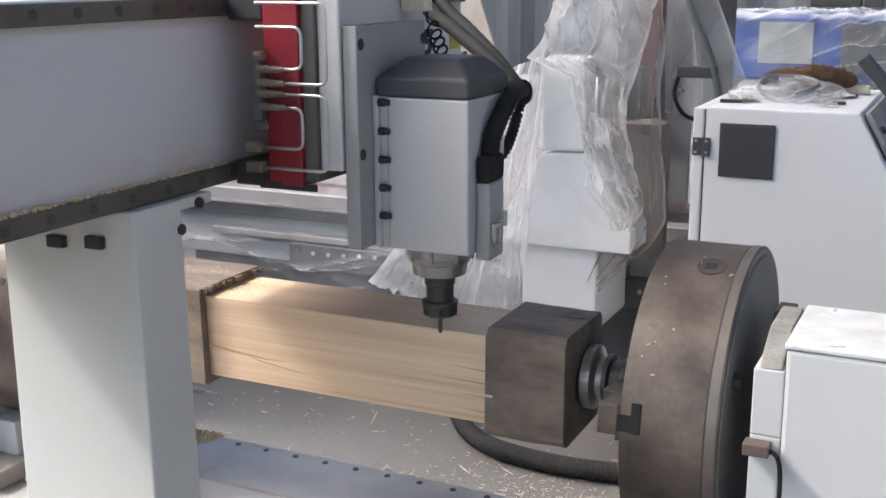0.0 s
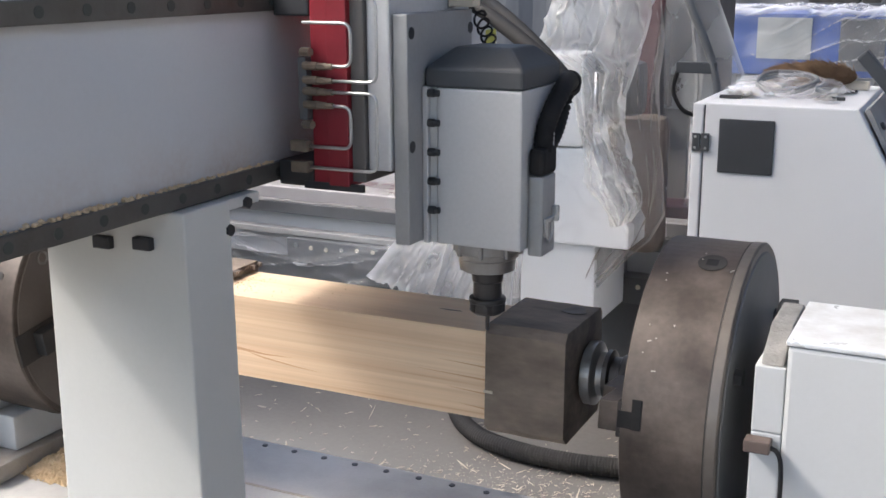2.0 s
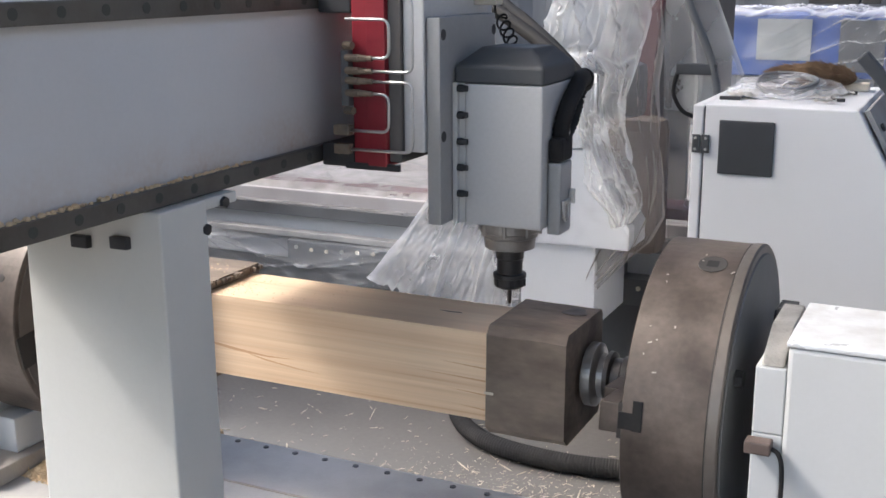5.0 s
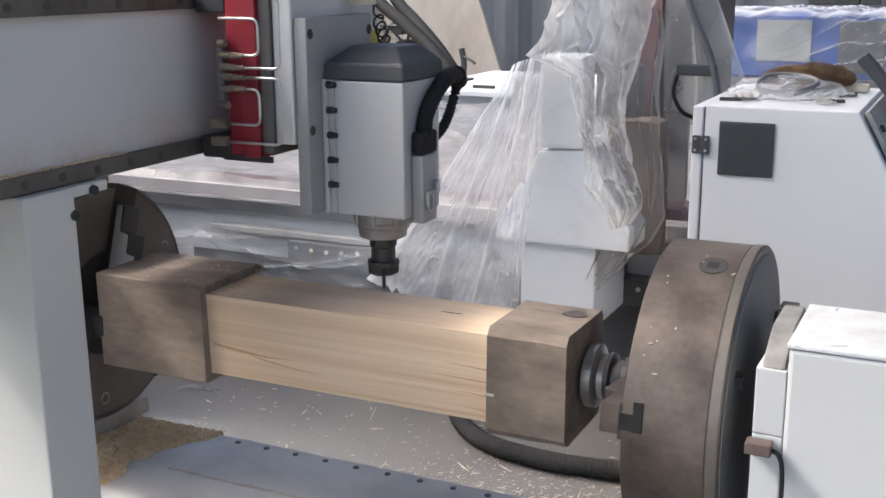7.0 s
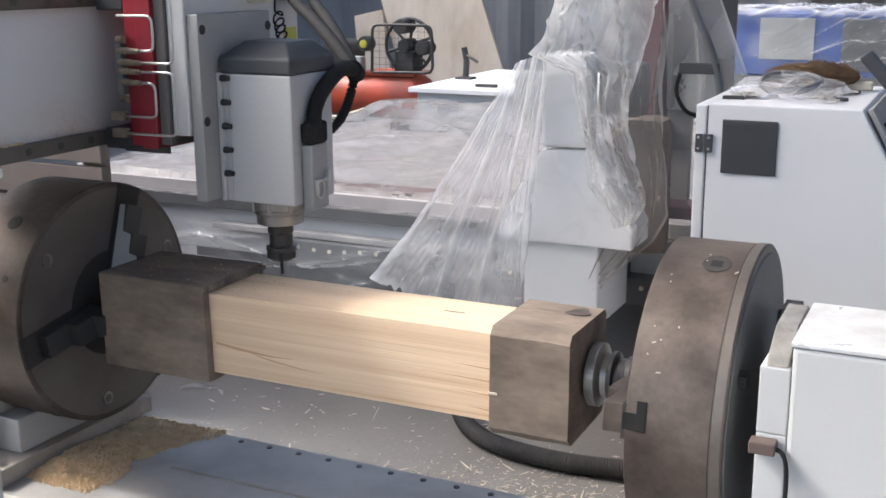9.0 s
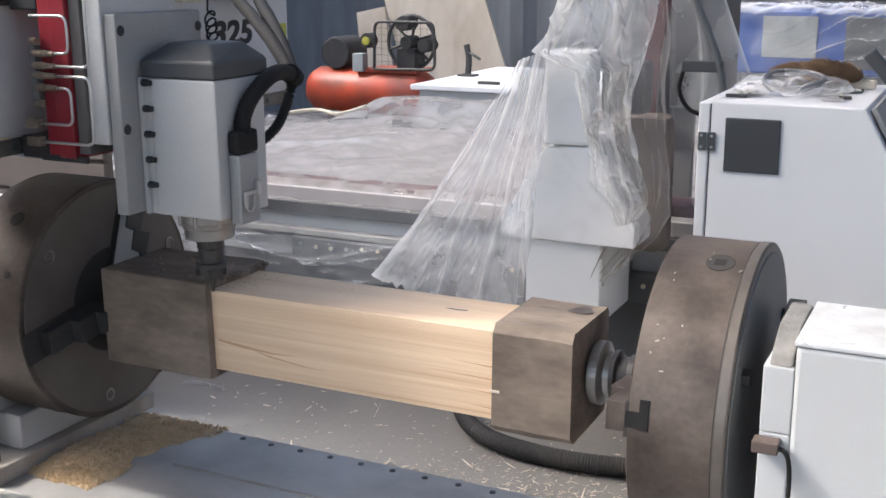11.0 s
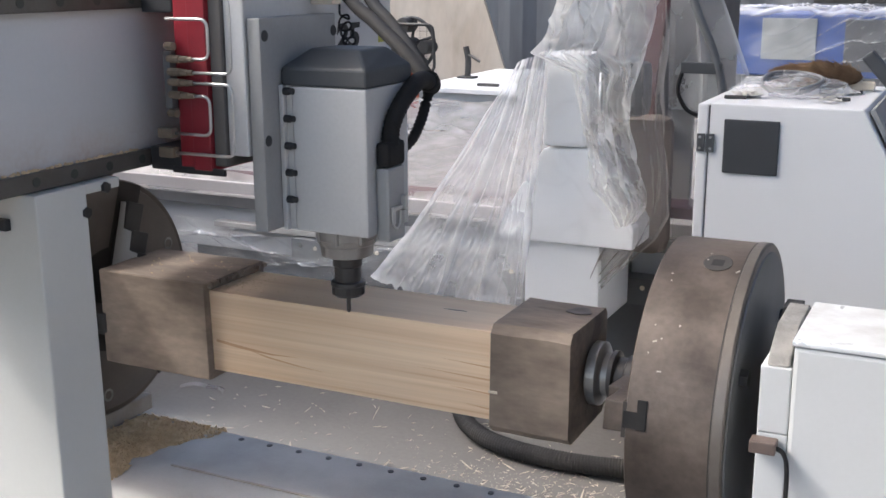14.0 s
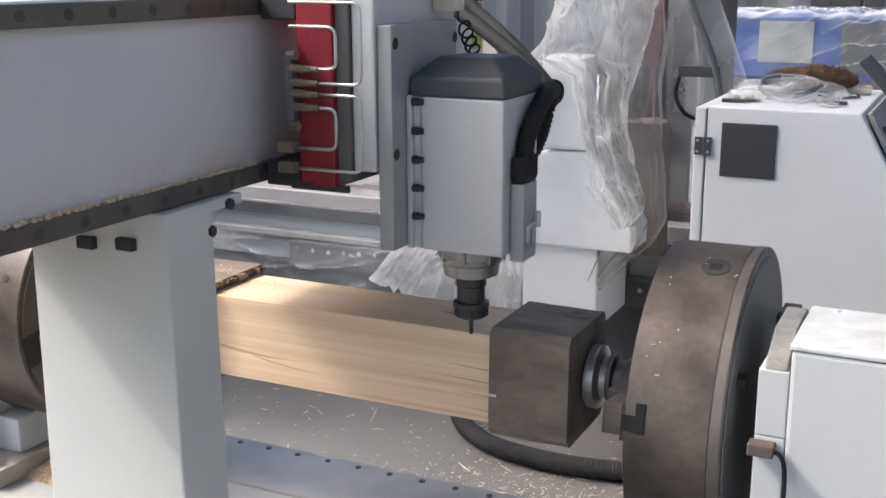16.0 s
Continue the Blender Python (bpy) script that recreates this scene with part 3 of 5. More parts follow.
def left_chuck():
    t = chuck("lathe_chuck", "dark worn three-jaw steel chuck holding the timber", -1.2912, -1.425, 1)
    for a, worn in ((-20, True), (100, False), (220, False)):
        jaw(t, a, 1, worn)
    for a in (39, 159, 279):
        m = Matrix.Rotation(radians(a), 4, "X")
        bm = bmesh.new()
        lathe(bm, [(-0.02, 0.013), (0.0008, 0.013), (0.0012, 0.0115), (0.0010, 0.002)], m @ Vector((-0.062, 0, 0.2)), m.to_3x3() @ Vector((0, 0, 1)), 20)
        part("key_socket", bm, "dark", t)
    for a in (172, 52, 292):
        m = Matrix.Rotation(radians(a), 4, "X")
        bm = bmesh.new()
        lathe(bm, [(-0.004, 0.011), (0.0022, 0.011), (0.0022, 0.008), (0.0005, 0.007)], m @ Vector((0, 0, 0.165)), (1, 0, 0), 18)
        part("screw", bm, "jaw", t, "bright screw")
    bm = bmesh.new()
    lathe(bm, [(0, 0.006), (0.001, 0.006), (0.0012, 0.003)], (-0.034, -0.2 * math.sin(radians(66)), 0.2 * math.cos(radians(66))), (0, -math.sin(radians(66)), math.cos(radians(66))), 14)
    part("grub_hole", bm, "dark", t)
    h = thing("headstock", "white painted headstock on a thick base plate", "headstock", group="headstocks")
    part("housing", boxes((-1.80, -1.425, 1.18, 1.575, BED_Z + 0.03, 1.02), bevel=0.008), "white_paint", h)
    part("base_plate", boxes((-1.85, -1.355, 1.16, 1.535, BED_Z, BED_Z + 0.03), bevel=0.003), "dusty", h, "dusty brown-grey base plate")
    part("pedestal", boxes((-1.424, -1.375, 1.235, 1.52, BED_Z + 0.0305, 0.74), bevel=0.003), "white_paint", h)
    for x, y in ((-1.385, 1.185), (-1.385, 1.49), (-1.47, 1.185)):
        bm = bmesh.new()
        cyl(bm, (x, y, BED_Z + 0.03), (x, y, BED_Z + 0.045), 0.010, seg=6)
        cyl(bm, (x, y, BED_Z + 0.045), (x, y, BED_Z + 0.052), 0.006, seg=12)
        part("bolt", bm, "iron", h)


left_chuck()


def right_chuck():
    xf, xb = -0.343, -0.244
    t = chuck("lathe_chuck", "rust-brown worn steel chuck with a square key socket", xf, xb, -1)
    for a in (82, 202, 322):
        m = Matrix.Rotation(radians(a), 4, "X")
        bm = boxes((-0.003, 0.002, -0.021, 0.021, 0.045, 0.199), bevel=0)
        bm.transform(m)
        part("slot", bm, "dark", t)
        bm = boxes((-0.028, 0.001, -0.018, 0.018, 0.05, 0.19), (-0.045, -0.02, -0.018, 0.018, 0.05, 0.12), bevel=0.002)
        bm.transform(m)
        part("jaw", bm, "chuck", t, "brown steel jaw")
    bm = bmesh.new()
    lathe(bm, [(0.0998, 0.05), (0.0998, 0.2), (0.1005, 0.2012), (0.1115, 0.2012), (0.1135, 0.1985), (0.1135, 0.05)], (0, 0, 0), (1, 0, 0), 96)
    part("ring", bm, "ring", t, "bright scraped steel rim")
    bm = bmesh.new()
    lathe(bm, [(0.1137, 0.05), (0.1137, 0.190), (0.1155, 0.188), (0.1165, 0.05)], (0, 0, 0), (1, 0, 0), 96)
    part("back_plate", bm, "grey_dark", t, "dark grey back plate")
    for a in (60, 180, 300):
        m = Matrix.Rotation(radians(a), 4, "X")
        bm = bmesh.new()
        cyl(bm, m @ Vector((0.1160, 0, 0.15)), m @ Vector((0.1255, 0, 0.15)), 0.011, seg=6)
        part("back_bolt", bm, "black_bolt", t)
    for a in (18, 138, 258):
        m = Matrix.Rotation(radians(a), 4, "X")
        n = m.to_3x3() @ Vector((0, 0, 1))
        bm = bmesh.new()
        lathe(bm, [(-0.02, 0.0175), (0.0004, 0.0175), (0.0007, 0.0160), (0.0005, 0.003)], m @ Vector((0.069, 0, 0.2)), n, 28)
        k = part("key_socket", bm, "dark", t, "round key socket")
        # raised black square paints in the shade inside the socket
        bm = boxes((0.069 - 0.009, 0.069 + 0.009, -0.009, 0.009, 0.19, 0.2006), bevel=0.002)
        bm.transform(m)
        part("square_hole_shade", bm, "rubber", k)
    # chips and scratches caught on the rim
    rnd = random.Random(21)
    bm = bmesh.new()
    for i in range(11):
        a = radians(rnd.choice((10, 25, 40, 50, 60)) + rnd.gauss(0, 9))
        x = rnd.choice((0.02, 0.03, 0.05, 0.09)) + rnd.gauss(0, 0.012)
        if not 0.002 < x < 0.11:
            continue
        m = Matrix.Rotation(a, 4, "X") @ Matrix.Translation((x, 0, 0.2006)) @ Matrix.Rotation(rnd.random() * 3, 4, "Z")
        l, w = 0.0006 + 0.0026 * rnd.random() ** 4, 0.0005 + 0.0005 * rnd.random()
        box(bm, -l, l, -w, w, -0.0003, 0.0007, bevel=0, m=m)
    part("specks", bm, "dusty", t)["kind"] = "stuff"
    # T-slot that runs out at the rim, with its chipped edge; black blocks paint its inner shade
    m = Matrix.Rotation(radians(80), 4, "X")
    bm = boxes((-0.002, 0.019, -0.016, 0.004, 0.185, 0.2006), (0.014, 0.026, -0.017, 0.019, 0.185, 0.2009), bevel=0.001)
    bm.transform(m)
    part("rim_slot_shade", bm, "rubber", t, "slot at the rim with its depth shade painted black")
    bm = bmesh.new()
    lathe(bm, [(0.0982, 0.15), (0.0982, 0.2005), (0.0998, 0.2005), (0.0998, 0.15)], (0, 0, 0), (1, 0, 0), 96)
    part("groove", bm, "dark", t, "dark groove beside the rim")
    # arbor with its dog between timber and chuck
    a = thing("drive_centre", "bright turned steel drive centre with black collars", "drive centre", at=(-0.452, AXIS_Y, AXIS_Z + 0.004))
    bm = bmesh.new()
    lathe(bm, [(0, 0.01), (0, 0.040), (0.002, 0.0435), (0.014, 0.0435), (0.016, 0.040), (0.019, 0.030), (0.03, 0.028)], (0.006, 0, 0), (1, 0, 0), 40)
    part("flange", bm, "collar", a, "bright turned flange")
    bm = bmesh.new()
    lathe(bm, [(0, 0.034), (0.006, 0.034), (0.008, 0.026), (0.02, 0.026), (0.022, 0.03), (0.03, 0.03), (0.03, 0.02)], (0.034, 0, 0), (1, 0, 0), 40)
    part("collar", bm, "nut", a)
    bm = bmesh.new()
    lathe(bm, [(0, 0.022), (0.045, 0.022), (0.045, 0.01)], (0.064, 0, 0), (1, 0, 0), 32)
    part("shank", bm, "jaw", a)
    # headstock behind
    h = thing("headstock", "white painted headstock with a scratched bare metal top", "headstock", group="headstocks")
    part("housing", boxes((-0.159, 0.35, 1.165, 1.324, BED_Z + 0.021, 1.062), (-0.159, 0.35, 1.3245, 1.60, BED_Z + 0.021, 0.96), bevel=0.005), "white_paint", h)
    part("step", boxes((-0.192, -0.1595, 1.168, 1.50, BED_Z + 0.021, 0.96), (-0.192, -0.1595, 1.168, 1.32, 0.9603, 1.036), bevel=0.002), "white_paint", h)
    part("top_plate", boxes((-0.161, 0.348, 1.164, 1.322, 1.0625, 1.069), bevel=0.002), "lid_metal", h, "scratched bare metal top plate")
    part("base_plate", boxes((-0.22, 0.4, 1.12, 1.62, BED_Z, BED_Z + 0.02), bevel=0.003), "column_paint", h)
    bm = bmesh.new()
    prism(bm, [(1.169, 1.0365), (1.176, 1.046), (1.222, 1.069), (1.300, 1.071), (1.300, 1.0365)], -0.186, -0.1625, axis="x", bevel=0.002)
    part("bracket", bm, "cast", h, "rough cast metal bracket")
    bm = bmesh.new()
    cyl(bm, (-0.1945, AXIS_Y, AXIS_Z), (-0.193, AXIS_Y, AXIS_Z), 0.12, seg=48)
    part("spindle_nose", bm, "grey_dark", h)
    s = part("sensor", boxes((-0.196, -0.168, 1.148, 1.1675, 0.9425, 0.9565), bevel=0.002), "sensor", h, "small brown proximity sensor")
    bm = bmesh.new()
    sweep(bm, [(-0.168, 1.155, 0.9495), (-0.160, 1.152, 0.946), (-0.1555, 1.152, 0.930), (-0.1545, 1.152, 0.89), (-0.157, 1.152, 0.80), (-0.158, 1.155, 0.672)], 0.0026, 8)
    part("cable", bm, "rubber", s)
    part("tab", boxes((-0.195, -0.175, 1.31, 1.345, 1.052, 1.062), (-0.192, -0.165, 1.315, 1.34, 1.0, 1.056), bevel=0.001), "iron", h)


right_chuck()


def timber():
    t = thing("timber", "square timber beam, planed pale between dark weathered ends", "timber", at=(-0.80, AXIS_Y - 0.002, AXIS_Z))
    h = 0.063
    bm = bmesh.new()
    box(bm, -0.262, 0.244, -h, h, -h, h, bevel=0.0012)
    part("planed_middle", bm, "pine", t, "freshly planed pale pine")

    def end(x0, x1, hh, cut, chips):
        bm = bmesh.new()
        nx = 14
        rings = []
        for i in range(nx + 1):
            x = x0 + (x1 - x0) * i / nx
            ring = []
            c = cut
            for k, (sy, sz) in enumerate(((-1, -1), (1, -1), (1, 1), (-1, 1))):
                a = (sy * (hh - c), sz * hh)
                b = (sy * hh, sz * (hh - c))
                seq = (b, a) if k % 2 == 0 else (a, b)
                for y, z in seq:
                    j = 0.0019 if chips > 1 else 0.0016
                    ring.append(bm.verts.new((x + (wob((y * 9, z * 9, x), 40, 0.003) if i in (0, nx) else 0), y + wob((x, y, z), 22, j), z + wob((z, x, y), 22, j))))
            rings.append(ring)
        for p, q in zip(rings, rings[1:]):
            for k in range(8):
                bm.faces.new((p[k], p[(k + 1) % 8], q[(k + 1) % 8], q[k]))
        bm.faces.new(list(reversed(rings[0])))
        bm.faces.new(rings[-1])
        bmesh.ops.recalc_face_normals(bm, faces=bm.faces)
        return bm

    part("weathered_end", end(-0.435, -0.232, 0.0765, 0.002, 1), "old_wood", t, "dark weathered wood end held in the jaws")
    part("weathered_end", end(0.236, 0.348, 0.0768, 0.011, 2), "old_wood", t, "dark weathered wood end with chamfered edges")
    bm = bmesh.new()
    lathe(bm, [(-0.003, 0.0175), (0.0006, 0.017), (0.0004, 0.012), (-0.0006, 0.004)], (0.322, 0.035, 0.0768), (0, 0, 1), 24)
    for v in bm.verts:
        v.co.x = 0.322 + (v.co.x - 0.322) * (1.0 + wob((v.co.y, 1, 0), 60, 0.5))
    part("knot_hole", bm, "chuck", t, "dark brown knot")
    # resin streak and pale nicks
    bm = bmesh.new()
    prism(bm, [(0.128, 0.006), (0.16, 0.0075), (0.164, 0.0055), (0.145, 0.003)], h - 0.001, h + 0.0004, bevel=0)
    for v in bm.verts:
        v.co = Vector((v.co.x, v.co.z, v.co.y))
    bmesh.ops.recalc_face_normals(bm, faces=bm.faces)
    part("knot", bm, "sensor", t)
    bm = bmesh.new()
    prism(bm, [(-0.224, -0.0125), (-0.175, -0.0175), (-0.125, -0.0215), (-0.075, -0.0205), (-0.125, -0.0238), (-0.18, -0.0215), (-0.224, -0.0165)], -h - 0.0003, -h + 0.001)
    prism(bm, [(-0.165, -0.0215), (-0.125, -0.0275), (-0.07, -0.0335), (-0.03, -0.0365), (-0.075, -0.0348), (-0.13, -0.0295)], -h - 0.0003, -h + 0.001)
    part("resin_streak", bm, "resin", t, "reddish resin streak")
    for x0, x1, z in ((0.12, 0.236, -0.006), (0.16, 0.236, 0.012), (0.17, 0.236, -0.026), (0.19, 0.236, -0.048)):
        bm = bmesh.new()
        prism(bm, [(x0, z + 0.003), (x1, z - 0.0012), (x1, z + 0.0012)], -h - 0.0003, -h + 0.001)
        part("crack", bm, "resin", t)
    part("nick", boxes((0.234, 0.247, -0.0778, -0.070, -0.0185, -0.0145), bevel=0.001), "chip", t)
    part("splinter", boxes((0.2355, 0.245, -0.0768, -0.070, 0.0622, 0.0655), bevel=0.001), "chip", t)
    # splintered saw edge and the sawdust that lies beside it
    bm = bmesh.new()
    rnd = random.Random(4)
    for i in range(46):
        y = -0.074 + 0.148 * i / 45
        w = 0.0012 + 0.0012 * rnd.random()
        box(bm, -0.236, -0.231 + rnd.random() ** 2 * 0.009, y - w, y + w, 0.0685, 0.0735 + rnd.random() * 0.003, bevel=0)
    part("torn_edge", bm, "old_wood", t)
    bm = bmesh.new()
    for i in range(420):
        x = -0.231 + abs(rnd.gauss(0, 0.03)) if rnd.random() < 0.75 else -0.40 + 0.4 * rnd.random()
        y, r = -0.06 + 0.12 * rnd.random(), 0.0005 + 0.0011 * rnd.random()
        z = h if x > -0.231 else 0.0765
        a = rnd.random() * 6.3
        vs = [bm.verts.new((x + r * 1.5 * math.cos(a + k * 2.1), y + r * math.sin(a + k * 2.1), z + 0.0004)) for k in range(3)] + [bm.verts.new((x, y, z + r))]
        for f in ((0, 1, 3), (1, 2, 3), (2, 0, 3)):
            bm.faces.new([vs[k] for k in f])
    part("sawdust", bm, "sawdust", t)["kind"] = "stuff"


timber()

# ---- the moving gantry ----
BEAM_X = -0.240


def gantry():
    t = thing("gantry", "grey-white steel gantry with a cantilever beam and column", "gantry")
    part("beam", boxes((-0.525, BEAM_X - 0.012, 0.35, 1.912, 1.186, 1.425), bevel=0.004), "dusty_beam", t, "dusty grey painted box beam")
    for name, z0, z1 in (("upper_rail", 1.3985, 1.4225), ("lower_rail", 1.187, 1.2105)):
        r = part(name, boxes((BEAM_X - 0.0115, BEAM_X, 0.35, 1.905, z0, z1), bevel=0.002), "rail_steel", t, "dark steel linear rail")
        zc = (z0 + z1) / 2
        for i in range(24):
            bm = bmesh.new()
            cyl(bm, (BEAM_X - 0.002, 0.416 + 0.0635 * i, zc), (BEAM_X + 0.0006, 0.416 + 0.0635 * i, zc), 0.0062, seg=16)
            part("bolt_hole", bm, "rail_hole", r)
    bm = bmesh.new()
    prism(bm, [(-0.440, BED_Z + 0.03), (-0.434, 1.1855), (-0.2265, 1.1855), (-0.2225, BED_Z + 0.03)], 0.97, 1.055, bevel=0.003)
    part("column", bm, "column_paint", t, "off-white painted steel column")
    part("top_plate", boxes((-0.43, -0.2285, 1.0555, 1.118, 1.172, 1.1855), bevel=0.002), "column_paint", t)
    part("column_foot", boxes((-0.46, -0.20, 0.90, 1.12, BED_Z + 0.001, BED_Z + 0.03), bevel=0.004), "column_paint", t)
    for x, y, z in ((-0.342, 0.967, 1.143), (-0.283, 0.967, 1.147)):
        bm = boxes((x - 0.0125, x + 0.0125, y - 0.006, y + 0.004, z - 0.0075, z + 0.0075), bevel=0.002)
        part("bolt", bm, "black_bolt", t, "black bolt head")
    for x, y, z in ((-0.226, 1.09, 1.176), (-0.2255, 1.052, 1.150)):
        bm = bmesh.new()
        cyl(bm, (x - 0.005, y, z), (x + 0.0025, y, z), 0.0072, seg=6)
        part("bolt", bm, "black_bolt", t, "black bolt head")
    # dust that lies along the lower rail
    bm = bmesh.new()
    rnd = random.Random(7)
    for i in range(420):
        y = 0.45 + 0.73 * rnd.random() ** 0.8
        s = 0.001 + 0.003 * rnd.random() ** 2 * (1.0 if 0.75 < y < 0.95 else 0.6)
        g = bmesh.ops.create_icosphere(bm, subdivisions=1, radius=s)
        bmesh.ops.transform(bm, matrix=Matrix.Translation((BEAM_X - 0.010 + 0.006 * rnd.random(), y, 1.2105 + s * 0.35)), verts=g["verts"])
    d = part("sawdust", bm, "sawdust", t)
    d["kind"] = "stuff"
    # handwritten number on the beam
    cu = bpy.data.curves.new("number", "FONT")
    cu.body, cu.size, cu.extrude, cu.shear, cu.offset = "325", 0.060, 0.0006, 0.15, 0.0022
    tmp = new("tmp_number", cu)
    dg = bpy.context.evaluated_depsgraph_get()
    me = bpy.data.meshes.new_from_object(tmp.evaluated_get(dg))
    bpy.data.objects.remove(tmp)
    me.materials.clear()
    me.materials.append(M["ink"])
    nb = new("number", me)
    nb.parent = t
    nb.matrix_basis = Matrix.Translation((BEAM_X - 0.0115, 1.667, 1.312)) @ Euler((radians(90), 0, radians(90))).to_matrix().to_4x4() @ Matrix.Diagonal((1.35, 1, 1, 1))
    nb["label"] = "number 325 written in black marker"
    part("warning_tape", boxes((BEAM_X - 0.0119, BEAM_X - 0.0112, 1.86, 1.905, 1.315, 1.342), bevel=0), "yellow", t, "yellow tape")
    return t


def carriage():
    """Origin: the spindle's x and y; heights are absolute."""
    t = thing("carriage", "red and grey cross carriage with lubrication tubes", "carriage")
    part("red_plate", boxes((-0.186, -0.134, -0.118, 0.10, 1.186, 1.47), bevel=0.003), "red_paint", t, "glossy red painted block")
    part("red_rib", boxes((-0.163, -0.1335, -0.1205, -0.11, 1.187, 1.47), bevel=0.002), "red_paint", t)
    part("dark_plate", boxes((-0.133, -0.114, -0.113, 0.10, 1.193, 1.47), bevel=0.002), "murk", t, "dark grey spacer plate")
    part("slab", boxes((-0.113, -0.0815, -0.108, 0.12, 1.208, 1.60), bevel=0.003), "light_steel", t, "light grey machined slab")
    for z0 in (1.183, 1.393):
        part("rail_slider", boxes((-0.238, -0.1865, -0.118, -0.03, z0, z0 + 0.032), bevel=0.003), "black_bolt", t, "black rail slider")
        part("rail_slider", boxes((-0.238, -0.1865, 0.03, 0.10, z0, z0 + 0.032), bevel=0.003), "black_bolt", t, "black rail slider")
    part("end_seal", boxes((-0.20, -0.115, -0.119, -0.1135, 1.181, 1.1905), bevel=0.001), "black_bolt", t)
    part("manifold", boxes((-0.199, -0.1865, -0.128, -0.112, 1.268, 1.345), bevel=0.003), "grey_dark", t, "grey oil manifold")
    y = -0.130
    for z in (1.3345, 1.3175, 1.304, 1.2875):
        bm = bmesh.new()
        cyl(bm, (-0.19, y + 0.004, z), (-0.168, y, z), 0.0052, seg=10)
        cyl(bm, (-0.172, y, z), (-0.158, y, z), 0.0044, seg=6)
        cyl(bm, (-0.16, y, z), (-0.148, y, z), 0.0036, seg=10)
        part("fitting", bm, "brass", t, "dusty brass fitting")
    for z in (1.351, 1.263):
        bm = bmesh.new()
        cyl(bm, (-0.193, y + 0.004, z), (-0.178, y, z), 0.0052, seg=8)
        part("fitting", bm, "brass", t, "dusty brass fitting")
    for a, b, c in ((1.386, 1.335, -0.122), (1.415, 1.3175, -0.0875), (1.304, 1.2105, -0.0885), (1.2875, 1.2365, -0.124)):
        bm = bmesh.new()
        x0, x1 = (-0.188, -0.15) if a > 1.31 else (-0.15, -0.186)
        line = rounded_wire([(x0, y, a), (c, y, a), (c, y, b), (x1, y, b)], 0.012)
        sweep(bm, line, 0.0021, 8, n=1)
        part("tube", bm, "tube", t, "bright bent lubrication tube", smooth=True)
    for z in (1.211, 1.237):
        bm = bmesh.new()
        box(bm, -0.207, -0.183, y - 0.008, y + 0.006, z - 0.007, z + 0.007, bevel=0.002)
        part("fitting", bm, "brass", t, "dusty brass fitting")
    part("terminal", boxes((-0.08, -0.045, 0.05, 0.075, 1.40, 1.45), bevel=0.002), "chip", t, "cream terminal block")
    return t


